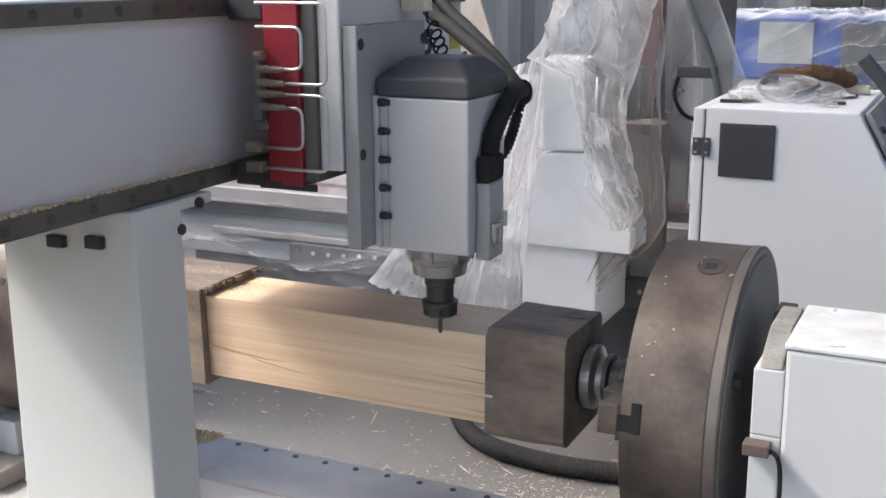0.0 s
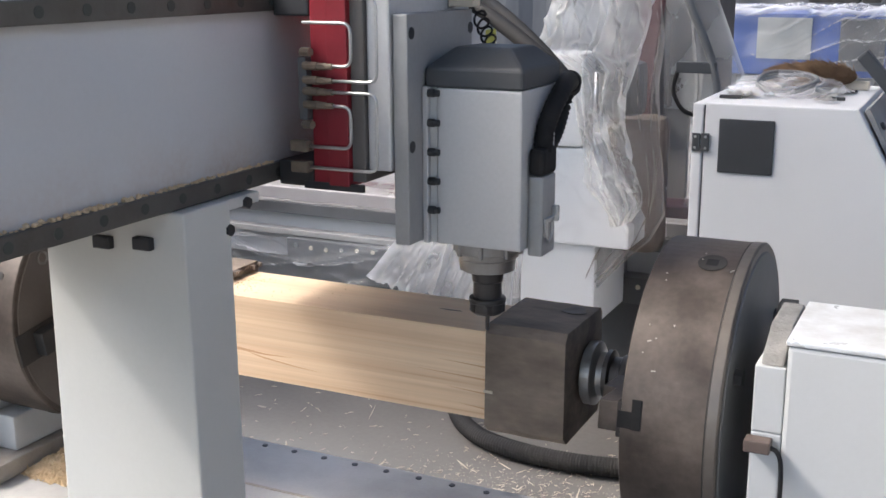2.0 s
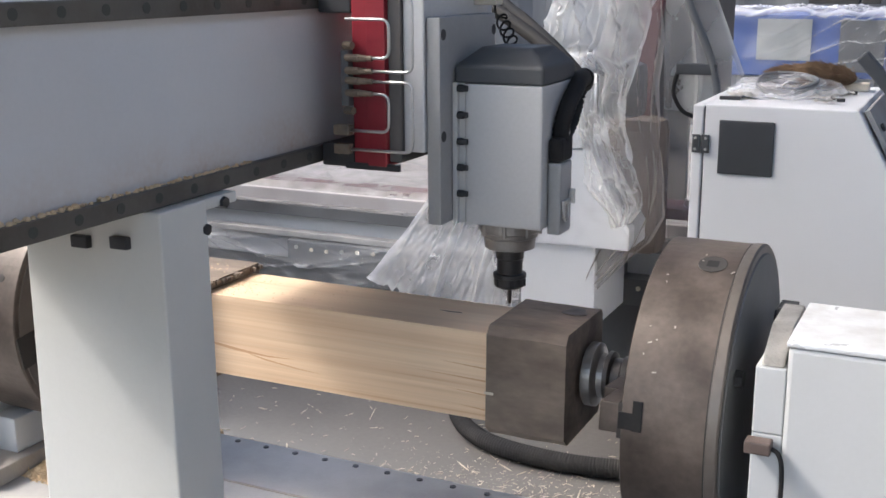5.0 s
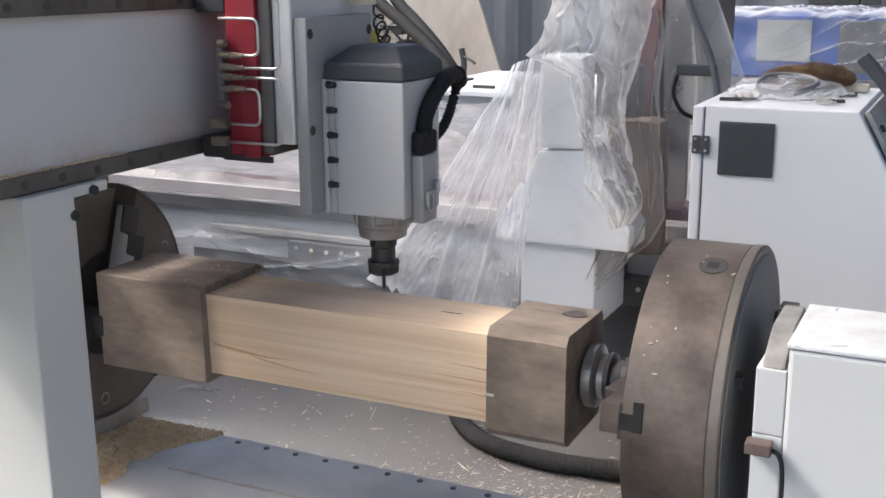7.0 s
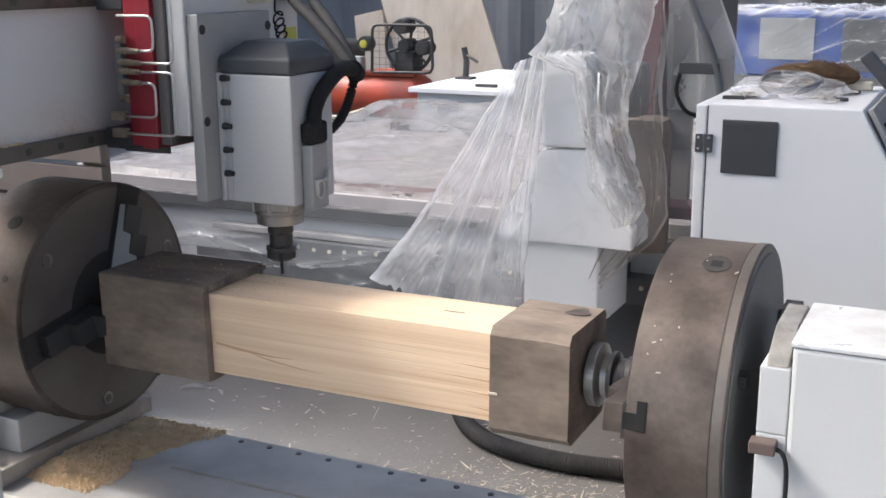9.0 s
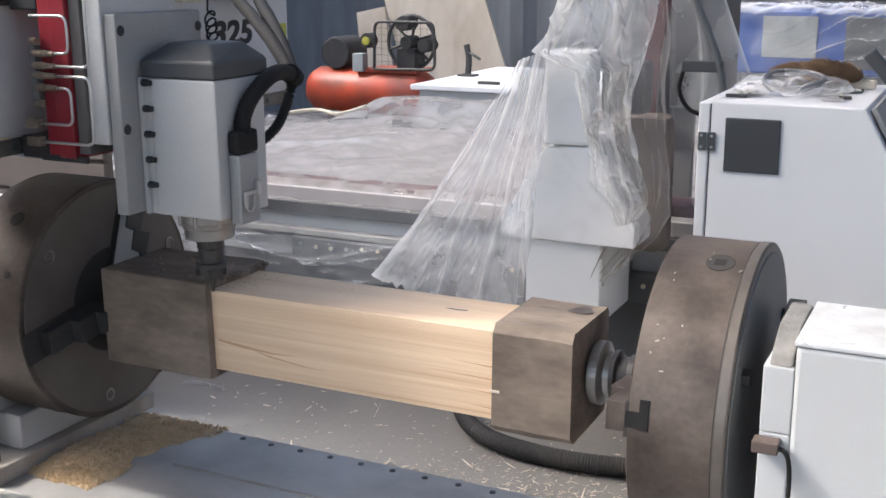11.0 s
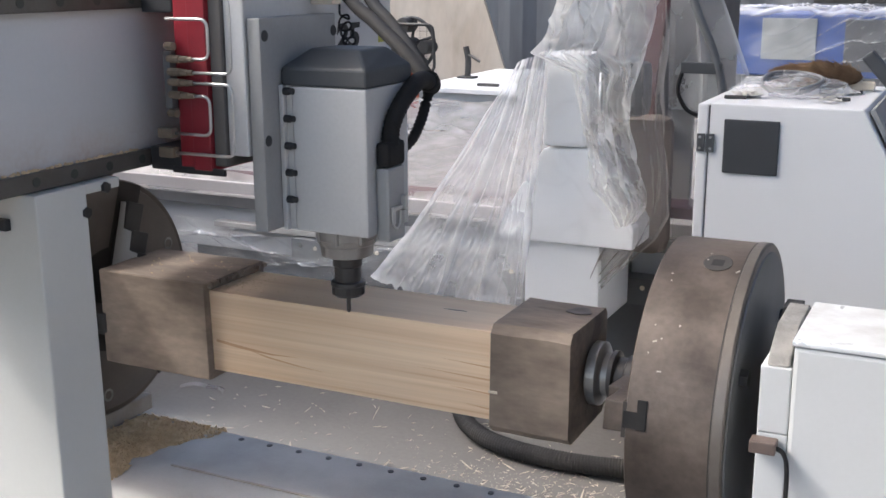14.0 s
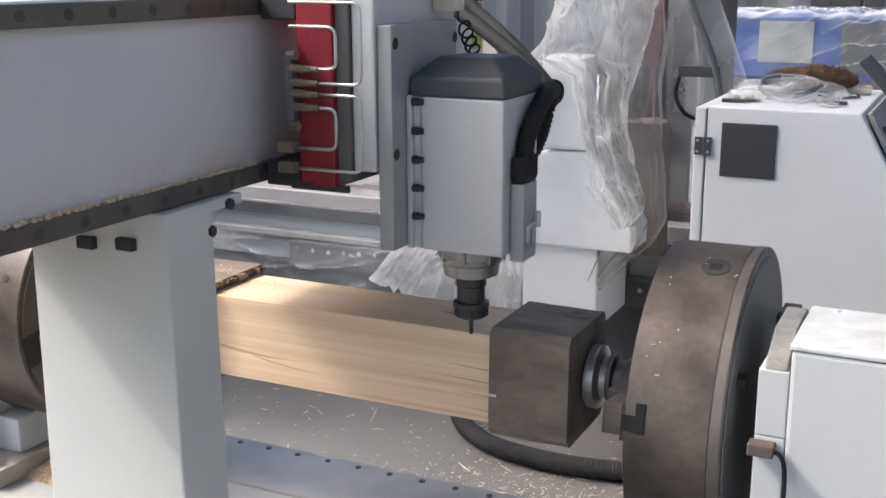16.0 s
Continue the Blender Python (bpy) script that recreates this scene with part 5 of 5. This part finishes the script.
def wrapped_machine():
    t = thing("wrapped_machine", "white router machine wrapped in cloudy plastic film", "machine")
    yf = 3.5
    part("bed_rail", boxes((-3.38, -0.3, yf, yf + 0.10, 0.545, 0.588), bevel=0.003), "mid_grey", t, "grey steel guide rail")
    part("bed_top", boxes((-3.40, -0.25, yf + 0.005, 5.1, 0.5885, 0.645), bevel=0.004), "dusty_bed", t, "white bed top")
    part("bed_side", boxes((-3.36, -0.3, yf + 0.03, 5.0, 0.37, 0.5445), bevel=0.006), "white_paint", t, "white bed side")
    part("lower_frame", boxes((-2.9, -0.3, yf + 0.12, 4.9, 0.12, 0.3695), bevel=0.004), "grey_dark", t, "dark lower frame")
    for x in (-2.8, -1.7, -0.6):
        part("leg", boxes((x - 0.07, x + 0.07, yf + 0.15, yf + 0.3, 0, 0.119), bevel=0.004), "grey_dark", t)
    c = part("chain_tray", boxes((-2.32, -0.6, yf - 0.05, yf + 0.028, 0.375, 0.465), bevel=0.003), "grey_dark", t, "dark cable chain")
    for i in range(26):
        bm = bmesh.new()
        lathe(bm, [(0, 0.0085), (0.003, 0.008), (0.0035, 0.003)], (-2.28 + 0.066 * i, yf - 0.05, 0.44 - 0.006 * math.sin(i)), (0, -1, 0), 10)
        part("stud", bm, "chip" if i % 3 else "tube", c)
    part("maroon_band", boxes((-2.75, -1.15, yf + 0.06, yf + 0.17, 0.6455, 0.660), bevel=0.004), "maroon", t, "maroon band under film")
    part("blue_grey_strip", boxes((-2.7, -1.5, yf - 0.02, yf + 0.028, 0.468, 0.490), bevel=0.002), "bed", t)
    # gantry leg
    yl = 3.06
    bm = bmesh.new()
    prism(bm, [(-1.225, 0.40), (-1.225, 0.655), (-0.99, 0.655), (-0.99, 0.40)], yl + 0.02, yl + 0.33, bevel=0.006)
    part("slide", boxes((-1.20, -1.02, yl + 0.3305, yf + 0.029, 0.41, 0.53), bevel=0.004), "grey_dark", t)
    part("leg_post", bm, "leg_white", t)
    bm = bmesh.new()
    prism(bm, [(-1.30, 0.656), (-1.30, 0.71), (-1.165, 0.935), (-1.015, 0.945), (-0.885, 0.72), (-0.885, 0.656)], yl, yl + 0.36, bevel=0.006)
    part("leg_bracket", bm, "leg_white", t, "white flared gantry bracket")
    part("leg_head", boxes((-1.165, -1.028, yl - 0.01, yl + 0.10, 0.9455, 1.215), bevel=0.014), "leg_white", t)
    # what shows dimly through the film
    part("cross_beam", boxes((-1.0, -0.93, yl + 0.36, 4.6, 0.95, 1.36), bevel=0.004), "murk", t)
    part("motor_box", boxes((-1.30, -1.17, yl + 0.12, yl + 0.26, 1.0, 1.14), bevel=0.006), "light_steel", t)
    part("drive_box", boxes((-1.026, -0.885, yl + 0.07, yl + 0.165, 1.03, 1.19), bevel=0.03), "grey_dark", t)
    bm = bmesh.new()
    prism(bm, [(-0.93, 1.40), (-0.87, 1.40), (-0.905, 1.10), (-0.90, 0.86), (-0.975, 0.86), (-0.955, 1.10)], yl + 0.24, yl + 0.27, bevel=0.003)
    part("maroon_strap", bm, "maroon", t, "dark maroon strap")
    part("screen_arm", boxes((-0.815, -0.698, yl + 0.18, yl + 0.20, 1.152, 1.184), bevel=0.003), "vent", t)
    part("screen", boxes((-0.82, -0.725, yl + 0.295, yl + 0.32, 1.03, 1.147), bevel=0.004), "label_grey", t)
    bm = bmesh.new()
    sweep(bm, [(-0.83, yl + 0.19, 1.55), (-0.788, yl + 0.19, 1.36), (-0.742, yl + 0.19, 1.255), (-0.711, yl + 0.19, 1.175), (-0.695, yl + 0.19, 1.09), (-0.713, yl + 0.19, 0.99)], 0.012, 12)
    part("hose", bm, "grey_dark", t, "dark grey hose", smooth=True)
    bm = bmesh.new()
    sweep(bm, [(-0.812, yl + 0.19, 1.155), (-0.822, yl + 0.19, 1.10), (-0.797, yl + 0.19, 1.05), (-0.76, yl + 0.19, 1.03)], 0.006, 8)
    part("cable", bm, "rubber", t, smooth=True)
    part("carton", boxes((-1.02, -0.845, yl + 0.17, yl + 0.30, 0.60, 1.02), bevel=0.04), "carton", t, "brown carton under film")
    part("floor_box", boxes((-0.90, -0.62, yl + 0.3, yl + 0.6, 0.0, 0.50), bevel=0.006), "vent", t)
    part("red_rail", boxes((-0.95, -0.55, yl + 0.28, yl + 0.42, 0.70, 0.735), bevel=0.003), "maroon", t)
    # plain panel added to give the murky brown-grey tone behind the film
    part("murk_panel", boxes((-0.98, -0.86, yl + 0.55, yl + 0.58, 0.5, 1.6), bevel=0.003), "murk", t)

    # film gathered at the head of the leg and drawn out to the bed
    def skirt(u, v):
        top = Vector((-1.235, 3.03, 1.185)).lerp(Vector((-1.13, 3.01, 1.225)), u)
        bot = Vector((-1.765, 3.10, 0.47)).lerp(Vector((-1.20, 3.00, 0.34)), u ** 0.8)
        p = top.lerp(bot, v)
        p.x += 0.018 * math.sin(math.pi * v) * (1 - u)
        w = u + 0.025 * math.sin(3 * v + 7 * u) + 0.006 * math.sin(11 * v + 20 * u)
        long_fold = ridge(w * 9 + 0.4 + 0.25 * math.sin(4 * v), 7) * (1.15 - v * 0.75)
        fine_fold = ridge(w * 21 + 1.3 + 1.2 * v, 9) * (1.1 - v) + 0.7 * ridge(w * 37 - 1.1 * v, 9) * max(0.0, 0.8 - v)
        slack = ridge(v * 6 + u * 4 + 0.8 * math.sin(5 * u), 10) * u
        p.y -= 0.030 * long_fold + 0.010 * fine_fold + 0.010 * slack - wob((u * 2, v, 1), 2, 0.02) - wob((u * 9, v * 8, 3), 4, 0.005) + 0.02 * v
        p.x += wob((p.z, u * 3, 2), 5, 0.008)
        p.z += wob((p.x * 2, u * 5, 4), 6, 0.02) * (v ** 4) + (0.02 if v > 0.97 else 0) * wob((u * 20, 1, 2), 1, 1)
        edge = math.exp(-(u / 0.018) ** 2) + 0.5 * math.exp(-((v - 1) / 0.03) ** 2)
        return p, min(0.75, 0.30 * long_fold + 0.28 * fine_fold + 0.10 * slack + 0.45 * edge + 0.10 * (1 - v) ** 2 + 0.02)
    film_part("film_skirt", 260, 90, skirt, "film", t, "cloudy plastic film in long folds")

    def tight(u, v):
        z = 1.235 - 0.575 * v
        k = 0.0 if z > 0.94 else min(1.0, (0.94 - z) / 0.24)
        x = (-1.180 - 0.125 * k) + u * (0.165 + 0.265 * k)
        cr = ridge(u * 3 + v * 4 + 2 * wob((u * 3, v * 4, 1), 1, 1), 12) + ridge(v * 7 - u * 3 + 3 * wob((u * 2, v * 5, 6), 1, 1), 14)
        y = 3.042 - 0.006 * cr - abs(wob((x, 2, z), 16, 0.018)) - abs(wob((x, 7, z), 42, 0.008))
        return Vector((x, y, z)), 0.05 * min(1.0, cr)
    film_part("film_tight", 110, 160, tight, "film_tight", t, "clear film clinging to the leg")

    hood_left = ((1.55, -1.085), (1.365, -1.104), (1.26, -1.125), (1.215, -1.165), (1.17, -1.05), (0.99, -1.01), (0.85, -0.975), (0.74, -0.905))
    hood_right = ((1.55, -0.79), (1.30, -0.845), (1.10, -0.90), (1.00, -0.905), (0.83, -0.848), (0.79, -0.85), (0.74, -0.885))

    def hood(u, v):
        z = 1.55 - 0.81 * v
        a, b = along(hood_left, z), along(hood_right, z)
        x = a + (b - a) * u
        w = u + 0.10 * math.sin(3 * v + 2) + 0.04 * math.sin(11 * v)
        gather = ridge(w * 5 + 0.6 * v, 7) + 0.8 * ridge(w * 9 - 4 * v + 1, 9)
        crease = ridge(v * 14 + u * 6 + 2 * math.sin(5 * u), 12) + 0.7 * ridge(v * 23 - u * 13 + 2 * math.sin(7 * v), 12)
        y = 3.0 + 0.05 * u - 0.034 * gather - 0.014 * crease + wob((x, 1, z), 6, 0.05) - 0.03 * math.exp(-((u - 0.3) / 0.3) ** 2)
        dense = max(0.0, min(1.0, (z - 1.19) / 0.12)) * max(0.0, 1 - u * 0.8) * 0.55
        edge = 0.08 * math.exp(-(u / 0.025) ** 2) + 0.25 * math.exp(-((1 - u) / 0.03) ** 2)
        return Vector((x + wob((z, u * 4, 1), 6, 0.014), y, z + wob((x, u, 3), 9, 0.01))), min(0.8, 0.22 * gather + 0.20 * crease + dense + edge + abs(wob((x, 3, z), 9, 0.25)))
    film_part("film_hood", 130, 170, hood, "film_hood", t, "crumpled milky film hood")

    # greyer sheet over the drive, hanging lower and ending in a tail
    drive_left = ((1.55, -0.96), (1.0, -1.02), (0.80, -0.95), (0.66, -1.00), (0.50, -1.055), (0.44, -1.06))
    drive_right = ((1.55, -0.83), (1.0, -0.815), (0.76, -0.79), (0.68, -0.835), (0.52, -0.99), (0.44, -1.045))

    def drive_sheet(u, v):
        z = 1.55 - 1.10 * v
        a, b = along(drive_left, z), along(drive_right, z)
        x = a + (b - a) * u
        f = ridge(u * 6 + 2 * v, 7) + ridge(u * 11 - 3 * v, 9)
        y = 3.10 - 0.025 * f + wob((x, 5, z), 5, 0.03)
        return Vector((x + wob((z, u, 4), 6, 0.015), y, z)), min(0.6, 0.12 * f + 0.3 * math.exp(-((1 - u) / 0.03) ** 2))
    film_part("film_drive", 70, 130, drive_sheet, "film_brown", t, "translucent film hanging in front of the drive")

    # flat milky sheet at the side, its free edge slanting outwards
    side_left = ((1.6, -0.87), (1.0, -0.86), (0.6, -0.83))
    side_right = ((1.6, -0.81), (1.359, -0.715), (1.138, -0.626), (0.9, -0.60), (0.6, -0.60))

    def side(u, v):
        z = 1.58 - 0.96 * v
        a, b = along(side_left, z), along(side_right, z)
        x = a + (b - a) * u
        f = ridge(u * 5 + 1.2 * v + 0.4, 8)
        return Vector((x, 3.30 - 0.02 * f + wob((x, 5, z), 4, 0.02), z)), min(0.5, 0.12 * f + 0.3 * math.exp(-((1 - u) / 0.04) ** 2) + 0.10 * max(0, u - 0.6))
    film_part("film_side", 60, 80, side, "film_grey", t, "grey translucent film sheet")

    # film over the bed, heaped towards the back
    def cover(u, v):
        x = -3.42 + 3.0 * u
        y = 3.46 + 1.90 * v
        k = min(1.0, max(0.0, (x + 3.12) / 0.30))
        heap = 0.125 * k * k * (3 - 2 * k) * math.exp(-((y - 5.15) / 0.28) ** 2) + 0.03 * math.exp(-((x + 2.6) / 0.6) ** 2 - ((y - 4.45) / 0.2) ** 2)
        q = 0.12 * math.sin(3 * x) + wob((x, y, 2), 1.5, 0.25)
        cr = ridge(y * 2.3 + x * 0.55 + 2 * q, 14) + 0.7 * ridge(y * 1.6 - x * 1.1 + 3 * q, 14)
        z = 0.664 + heap + abs(wob((x, y, 0), 2.5, 0.03)) + 0.016 * cr + abs(wob((x * 0.5, y, 5), 7, 0.014))
        if v < 0.03:
            z = 0.60
        return Vector((x + wob((x, y, 8), 5, 0.02), y, max(z, 0.662 if v >= 0.03 else 0.6))), 0.12 * min(1.0, cr)
    film_part("film_cover", 220, 170, cover, "film_thick", t, "milky wrinkled film over the bed")
    bm = bmesh.new()
    sweep(bm, [(-3.40, 5.05, 0.69), (-3.25, 5.12, 0.705), (-3.08, 5.06, 0.70), (-2.98, 5.16, 0.73), (-2.90, 5.13, 0.76)], 0.010, 8)
    part("cord", bm, "chip", t, "pale cord lying on the film", smooth=True)

    def front(u, v):
        x = -3.0 + 1.75 * u
        z = 0.530 - 0.17 * v
        cr = ridge(u * 9 + 5 * v, 8) + ridge(v * 6 + u * 3 + math.sin(9 * u), 8) + 0.8 * ridge(u * 26 - 7 * v, 8)
        y = 3.40 - 0.05 * v - 0.026 * cr - abs(wob((x, 6, z), 16, 0.02))
        return Vector((x, y, z + wob((x, 4, z), 3, 0.04) - 0.04 * math.sin(u * 3) + wob((x, v, 1), 14, 0.015) * v)), min(0.55, 0.20 * cr)
    film_part("film_front", 200, 46, front, "film_clear", t, "loose crinkled film hanging at the front")


wrapped_machine()


def far_things():
    # blue wrapped unit
    t = thing("wrapped_unit", "blue machine unit with grey panel wrapped in clear film", "machine", at=(0, 5.4, 0))
    part("body", boxes((-1.13, -0.42, 0, 0.6, 0.96, 1.24), bevel=0.008), "blue", t)
    part("panel", boxes((-0.985, -0.742, -0.006, -0.0005, 1.035, 1.222), bevel=0.002), "label_grey", t, "grey panel")
    part("end_panel", boxes((-0.62, -0.425, -0.006, -0.0005, 0.99, 1.222), bevel=0.002), "grey_dark", t)
    part("stand", boxes((-1.08, -0.46, 0.05, 0.55, 0, 0.9595), bevel=0.006), "white_paint", t)

    def wrap(u, v):
        x = -1.15 + 0.80 * u
        z, y = (1.262, -0.03 + 0.6 * (1 - v / 0.3)) if v < 0.3 else (1.262 - 0.30 * (v - 0.3) / 0.7, -0.035)
        q = wob((x, y, z), 4, 1.0)
        # creases are made milkier to paint in the wrap's glints
        cr = ridge(u * 9 + v * 14 + 2 * q, 10) * (0.35 + u) + 0.9 * ridge(u * 34 + v * 27 - 3 * q, 8) * u
        k = 0.5 * math.exp(-((v - 0.31) / 0.03) ** 2)
        return Vector((x, y - 0.012 * cr + wob((x, y, z), 10, 0.03), z + 0.01 * cr * (v < 0.3) + wob((x, y + 3, z), 10, 0.02))), min(0.7, 0.34 * cr + k + (0.25 if v < 0.3 else 0.0))
    film_part("film", 130, 90, wrap, "film_clear", t, "crinkled clear wrap with glints painted along its creases")
    for x, w in ((-0.72, 0.05), (-0.62, 0.07), (-0.50, 0.04)):
        bm = boxes((x - w, x + w, 0.02, 0.10, 1.29, 1.325), bevel=0.006)
        tagged(part("metal_part", bm, "iron"), "small dark machine part on the wrapped unit", "machine part", group="parts on the unit").location = (0, 5.4, 0)
    # air compressor
    t = thing("air_compressor", "orange air compressor with black pump and belt guard", "compressor", at=(0, 6.7, 0))
    bm = bmesh.new()
    lathe(bm, [(0, 0.05), (0.03, 0.12), (0.09, 0.155), (0.86, 0.155), (0.92, 0.12), (0.95, 0.05)], (-4.27, -0.03, 0.63), (1, 0, 0), 36)
    part("tank", bm, "orange", t, "orange pressure tank", smooth=True)
    part("deck", boxes((-3.80, -3.40, -0.13, 0.13, 0.765, 0.792), bevel=0.004), "orange", t, "orange mounting deck")
    for x in (-4.05, -3.55):
        part("foot", boxes((x - 0.03, x + 0.03, -0.14, 0.14, 0, 0.50), bevel=0.004), "iron", t)
    bm = bmesh.new()
    cyl(bm, (-4.02, -0.12, 0.885), (-4.02, 0.14, 0.885), 0.108, seg=28, bevel=0.012)
    part("motor", bm, "iron", t, "black electric motor", smooth=False)
    part("switch_box", boxes((-3.86, -3.78, -0.16, -0.09, 0.77, 0.89), bevel=0.006), "label_grey", t, "grey switch box")
    bm = bmesh.new()
    lathe(bm, [(0, 0.027), (0.012, 0.027), (0.014, 0.015)], (-3.745, -0.17, 0.975), (0, -1, 0), 20)
    part("gauge", bm, "yellow", t, "round yellow gauge")
    bm = bmesh.new()
    cyl(bm, (-3.745, -0.10, 0.975), (-3.745, -0.168, 0.975), 0.05, seg=20)
    part("filter", bm, "iron", t)
    bm = bmesh.new()
    ring = [(-3.48 + 0.172 * math.cos(i * math.pi / 20), -0.035, 0.965 + 0.172 * math.sin(i * math.pi / 20)) for i in range(41)]
    sweep(bm, ring, 0.012, 8, n=1)
    w = part("flywheel", bm, "iron", t)
    for i in range(6):
        a = i * math.pi / 3 + 0.3
        bm = bmesh.new()
        sweep(bm, [(-3.48, -0.035, 0.965), (-3.48 + 0.17 * math.cos(a), -0.035, 0.965 + 0.17 * math.sin(a))], 0.010, 6, n=1)
        part("spoke", bm, "iron", w)
    for x, z, r in ((-3.48, 0.965, 0.045), (-3.50, 1.09, 0.05), (-3.35, 0.95, 0.045)):
        bm = bmesh.new()
        cyl(bm, (x, -0.12, z), (x, 0.02, z), r, seg=20, bevel=0.01)
        part("cylinder_head", bm, "iron", t, "black finned cylinder head")
    part("pump_block", boxes((-3.56, -3.42, -0.10, 0.05, 0.7925, 0.93), bevel=0.01), "iron", t)
    bm = bmesh.new()
    sweep(bm, rounded_wire([(-3.70, -0.15, 0.79), (-3.69, -0.15, 1.10), (-3.26, -0.15, 1.10), (-3.25, -0.15, 0.80), (-3.70, -0.15, 0.79)], 0.05), 0.010, 8, n=1)
    g = part("belt_guard", bm, "iron", t, "black wire belt guard")
    for i in range(1, 9):
        x = -3.69 + 0.048 * i
        part("wire", sweep(bmesh.new(), [(x, -0.15, 0.80), (x, -0.15, 1.095)], 0.0012, 5, n=1), "iron", g)
    for i in range(1, 7):
        z = 0.80 + 0.043 * i
        part("wire", sweep(bmesh.new(), [(-3.69, -0.15, z), (-3.255, -0.15, z)], 0.0012, 5, n=1), "iron", g)
    # plywood boards leaning on the back wall
    bm = bmesh.new()
    prism(bm, [(-4.35, 1.75), (-3.55, 1.75), (-2.95, 0.0), (-3.85, 0.0)], 7.6, 7.63, bevel=0.002)
    tagged(part("plywood_board", bm, "ply"), "pale plywood board leaning behind the compressor", "board", group="leaning boards")
    bm = bmesh.new()
    prism(bm, [(-4.38, 1.11), (-4.14, 1.16), (-3.98, 0.0), (-4.28, 0.0)], 7.5, 7.53, bevel=0.002)
    tagged(part("plywood_board", bm, "ply"), "small plywood offcut leaning behind the compressor", "board", group="leaning boards")
    # white bench
    t = thing("bench", "low white bench with tools on it", "bench")
    part("top", boxes((-2.83, -1.7, 5.4, 6.6, 0.805, 0.832), bevel=0.004), "cabinet", t)
    part("apron", boxes((-2.79, -1.74, 5.43, 6.55, 0.60, 0.8045), bevel=0.004), "white_paint", t)
    part("base", boxes((-2.7, -1.8, 5.5, 6.5, 0.0, 0.5995), bevel=0.004), "grey_dark", t)
    o = thing("hand_tool", "dark hand tool standing on the white bench", "tool", at=(-2.74, 5.95, 0.832))
    part("base", boxes((-0.05, 0.05, -0.04, 0.04, 0, 0.012), bevel=0.003), "iron", o)
    bm = bmesh.new()
    sweep(bm, [(0, 0, 0.01), (0.005, 0, 0.10), (-0.01, 0, 0.18)], 0.018, 8)
    part("post", bm, "iron", o)
    bm = bmesh.new()
    sweep(bm, [(-0.005, 0, 0.14), (0.05, -0.02, 0.12), (0.09, -0.03, 0.10)], 0.008, 8)
    part("lever", bm, "iron", o)
    for x, y, l in ((-2.35, 5.9, 0.16), (-2.15, 5.65, 0.2), (-2.5, 5.55, 0.12)):
        tagged(part("metal_bar", boxes((x, x + l, y, y + 0.03, 0.832, 0.848), bevel=0.002), "iron"), "small dark metal bar on the white bench", "bar", group="bars on the bench")
    # brown crate behind the left chuck
    t = thing("wooden_crate", "brown slatted wooden crate standing on the floor", "crate")
    for i in range(9):
        z = 0.03 + 0.118 * i
        part("slat", boxes((-3.6, -2.52, 2.70, 2.725, z, z + 0.104), bevel=0.004), "carton", t)
    for x in (-3.5, -3.05, -2.58):
        part("post", boxes((x - 0.04, x + 0.04, 2.7255, 2.765, 0, 1.09), bevel=0.004), "old_wood", t)


far_things()


def motions():
    """Seconds, the spindle's x, y and z: one round of the dry run over the timber."""
    way = [
    (0, -0.6312, 1.3012, 1.0059),
        (0.5, -0.5848, 1.2984, 1.0066),
        (1, -0.5610, 1.2969, 1.0128),
        (1.5, -0.5595, 1.2954, 1.0236),
        (2, -0.5595, 1.2949, 1.0150),
        (2.5, -0.5601, 1.2957, 1.0099),
        (3, -0.5609, 1.3041, 1.0076),
        (3.5, -0.5612, 1.3467, 1.0082),
        (4, -0.5633, 1.3953, 1.0083),
        (4.5, -0.5615, 1.4425, 1.0068),
        (4.7, -0.5670, 1.4535, 1.0068),
        (5, -0.5945, 1.4535, 1.0068),
        (5.5, -0.6445, 1.4535, 1.0068),
        (6, -0.6965, 1.4525, 1.0068),
        (6.5, -0.7497, 1.4477, 1.0065),
        (7, -0.8025, 1.4523, 1.0055),
        (7.5, -0.8495, 1.4536, 1.0061),
        (8, -0.8948, 1.4482, 1.0061),
        (8.5, -0.9442, 1.4538, 1.0066),
        (9, -0.9941, 1.4535, 1.0066),
        (9.2, -1.0135, 1.4535, 1.0068),
        (9.35, -1.0220, 1.4515, 1.0068),
        (9.6, -1.0250, 1.4310, 1.0068),
        (10.1, -1.0250, 1.3820, 1.0068),
        (10.6, -1.0250, 1.3330, 1.0068),
        (10.85, -1.0250, 1.3120, 1.0068),
        (11.2, -1.0250, 1.3045, 1.0068),
        (11.5, -1.0220, 1.3005, 1.0074),
        (12, -0.9810, 1.3099, 1.0069),
        (12.5, -0.9335, 1.3103, 1.0068),
        (13, -0.8829, 1.3112, 1.0067),
        (13.5, -0.8374, 1.3127, 1.0057),
        (14, -0.7879, 1.3114, 1.0058),
        (14.5, -0.7409, 1.3106, 1.0059),
        (15, -0.6905, 1.3081, 1.0065),
        (15.5, -0.6433, 1.3063, 1.0068),
        (16, -0.5934, 1.3051, 1.0071),
    ]
    walk(GANTRY, [(t, pose(x, 0, 0)) for t, x, y, z in way])
    walk(CARRIAGE, [(t, pose(x, y, 0)) for t, x, y, z in way])
    walk(HEAD, [(t, pose(x, y, z)) for t, x, y, z in way])


motions()
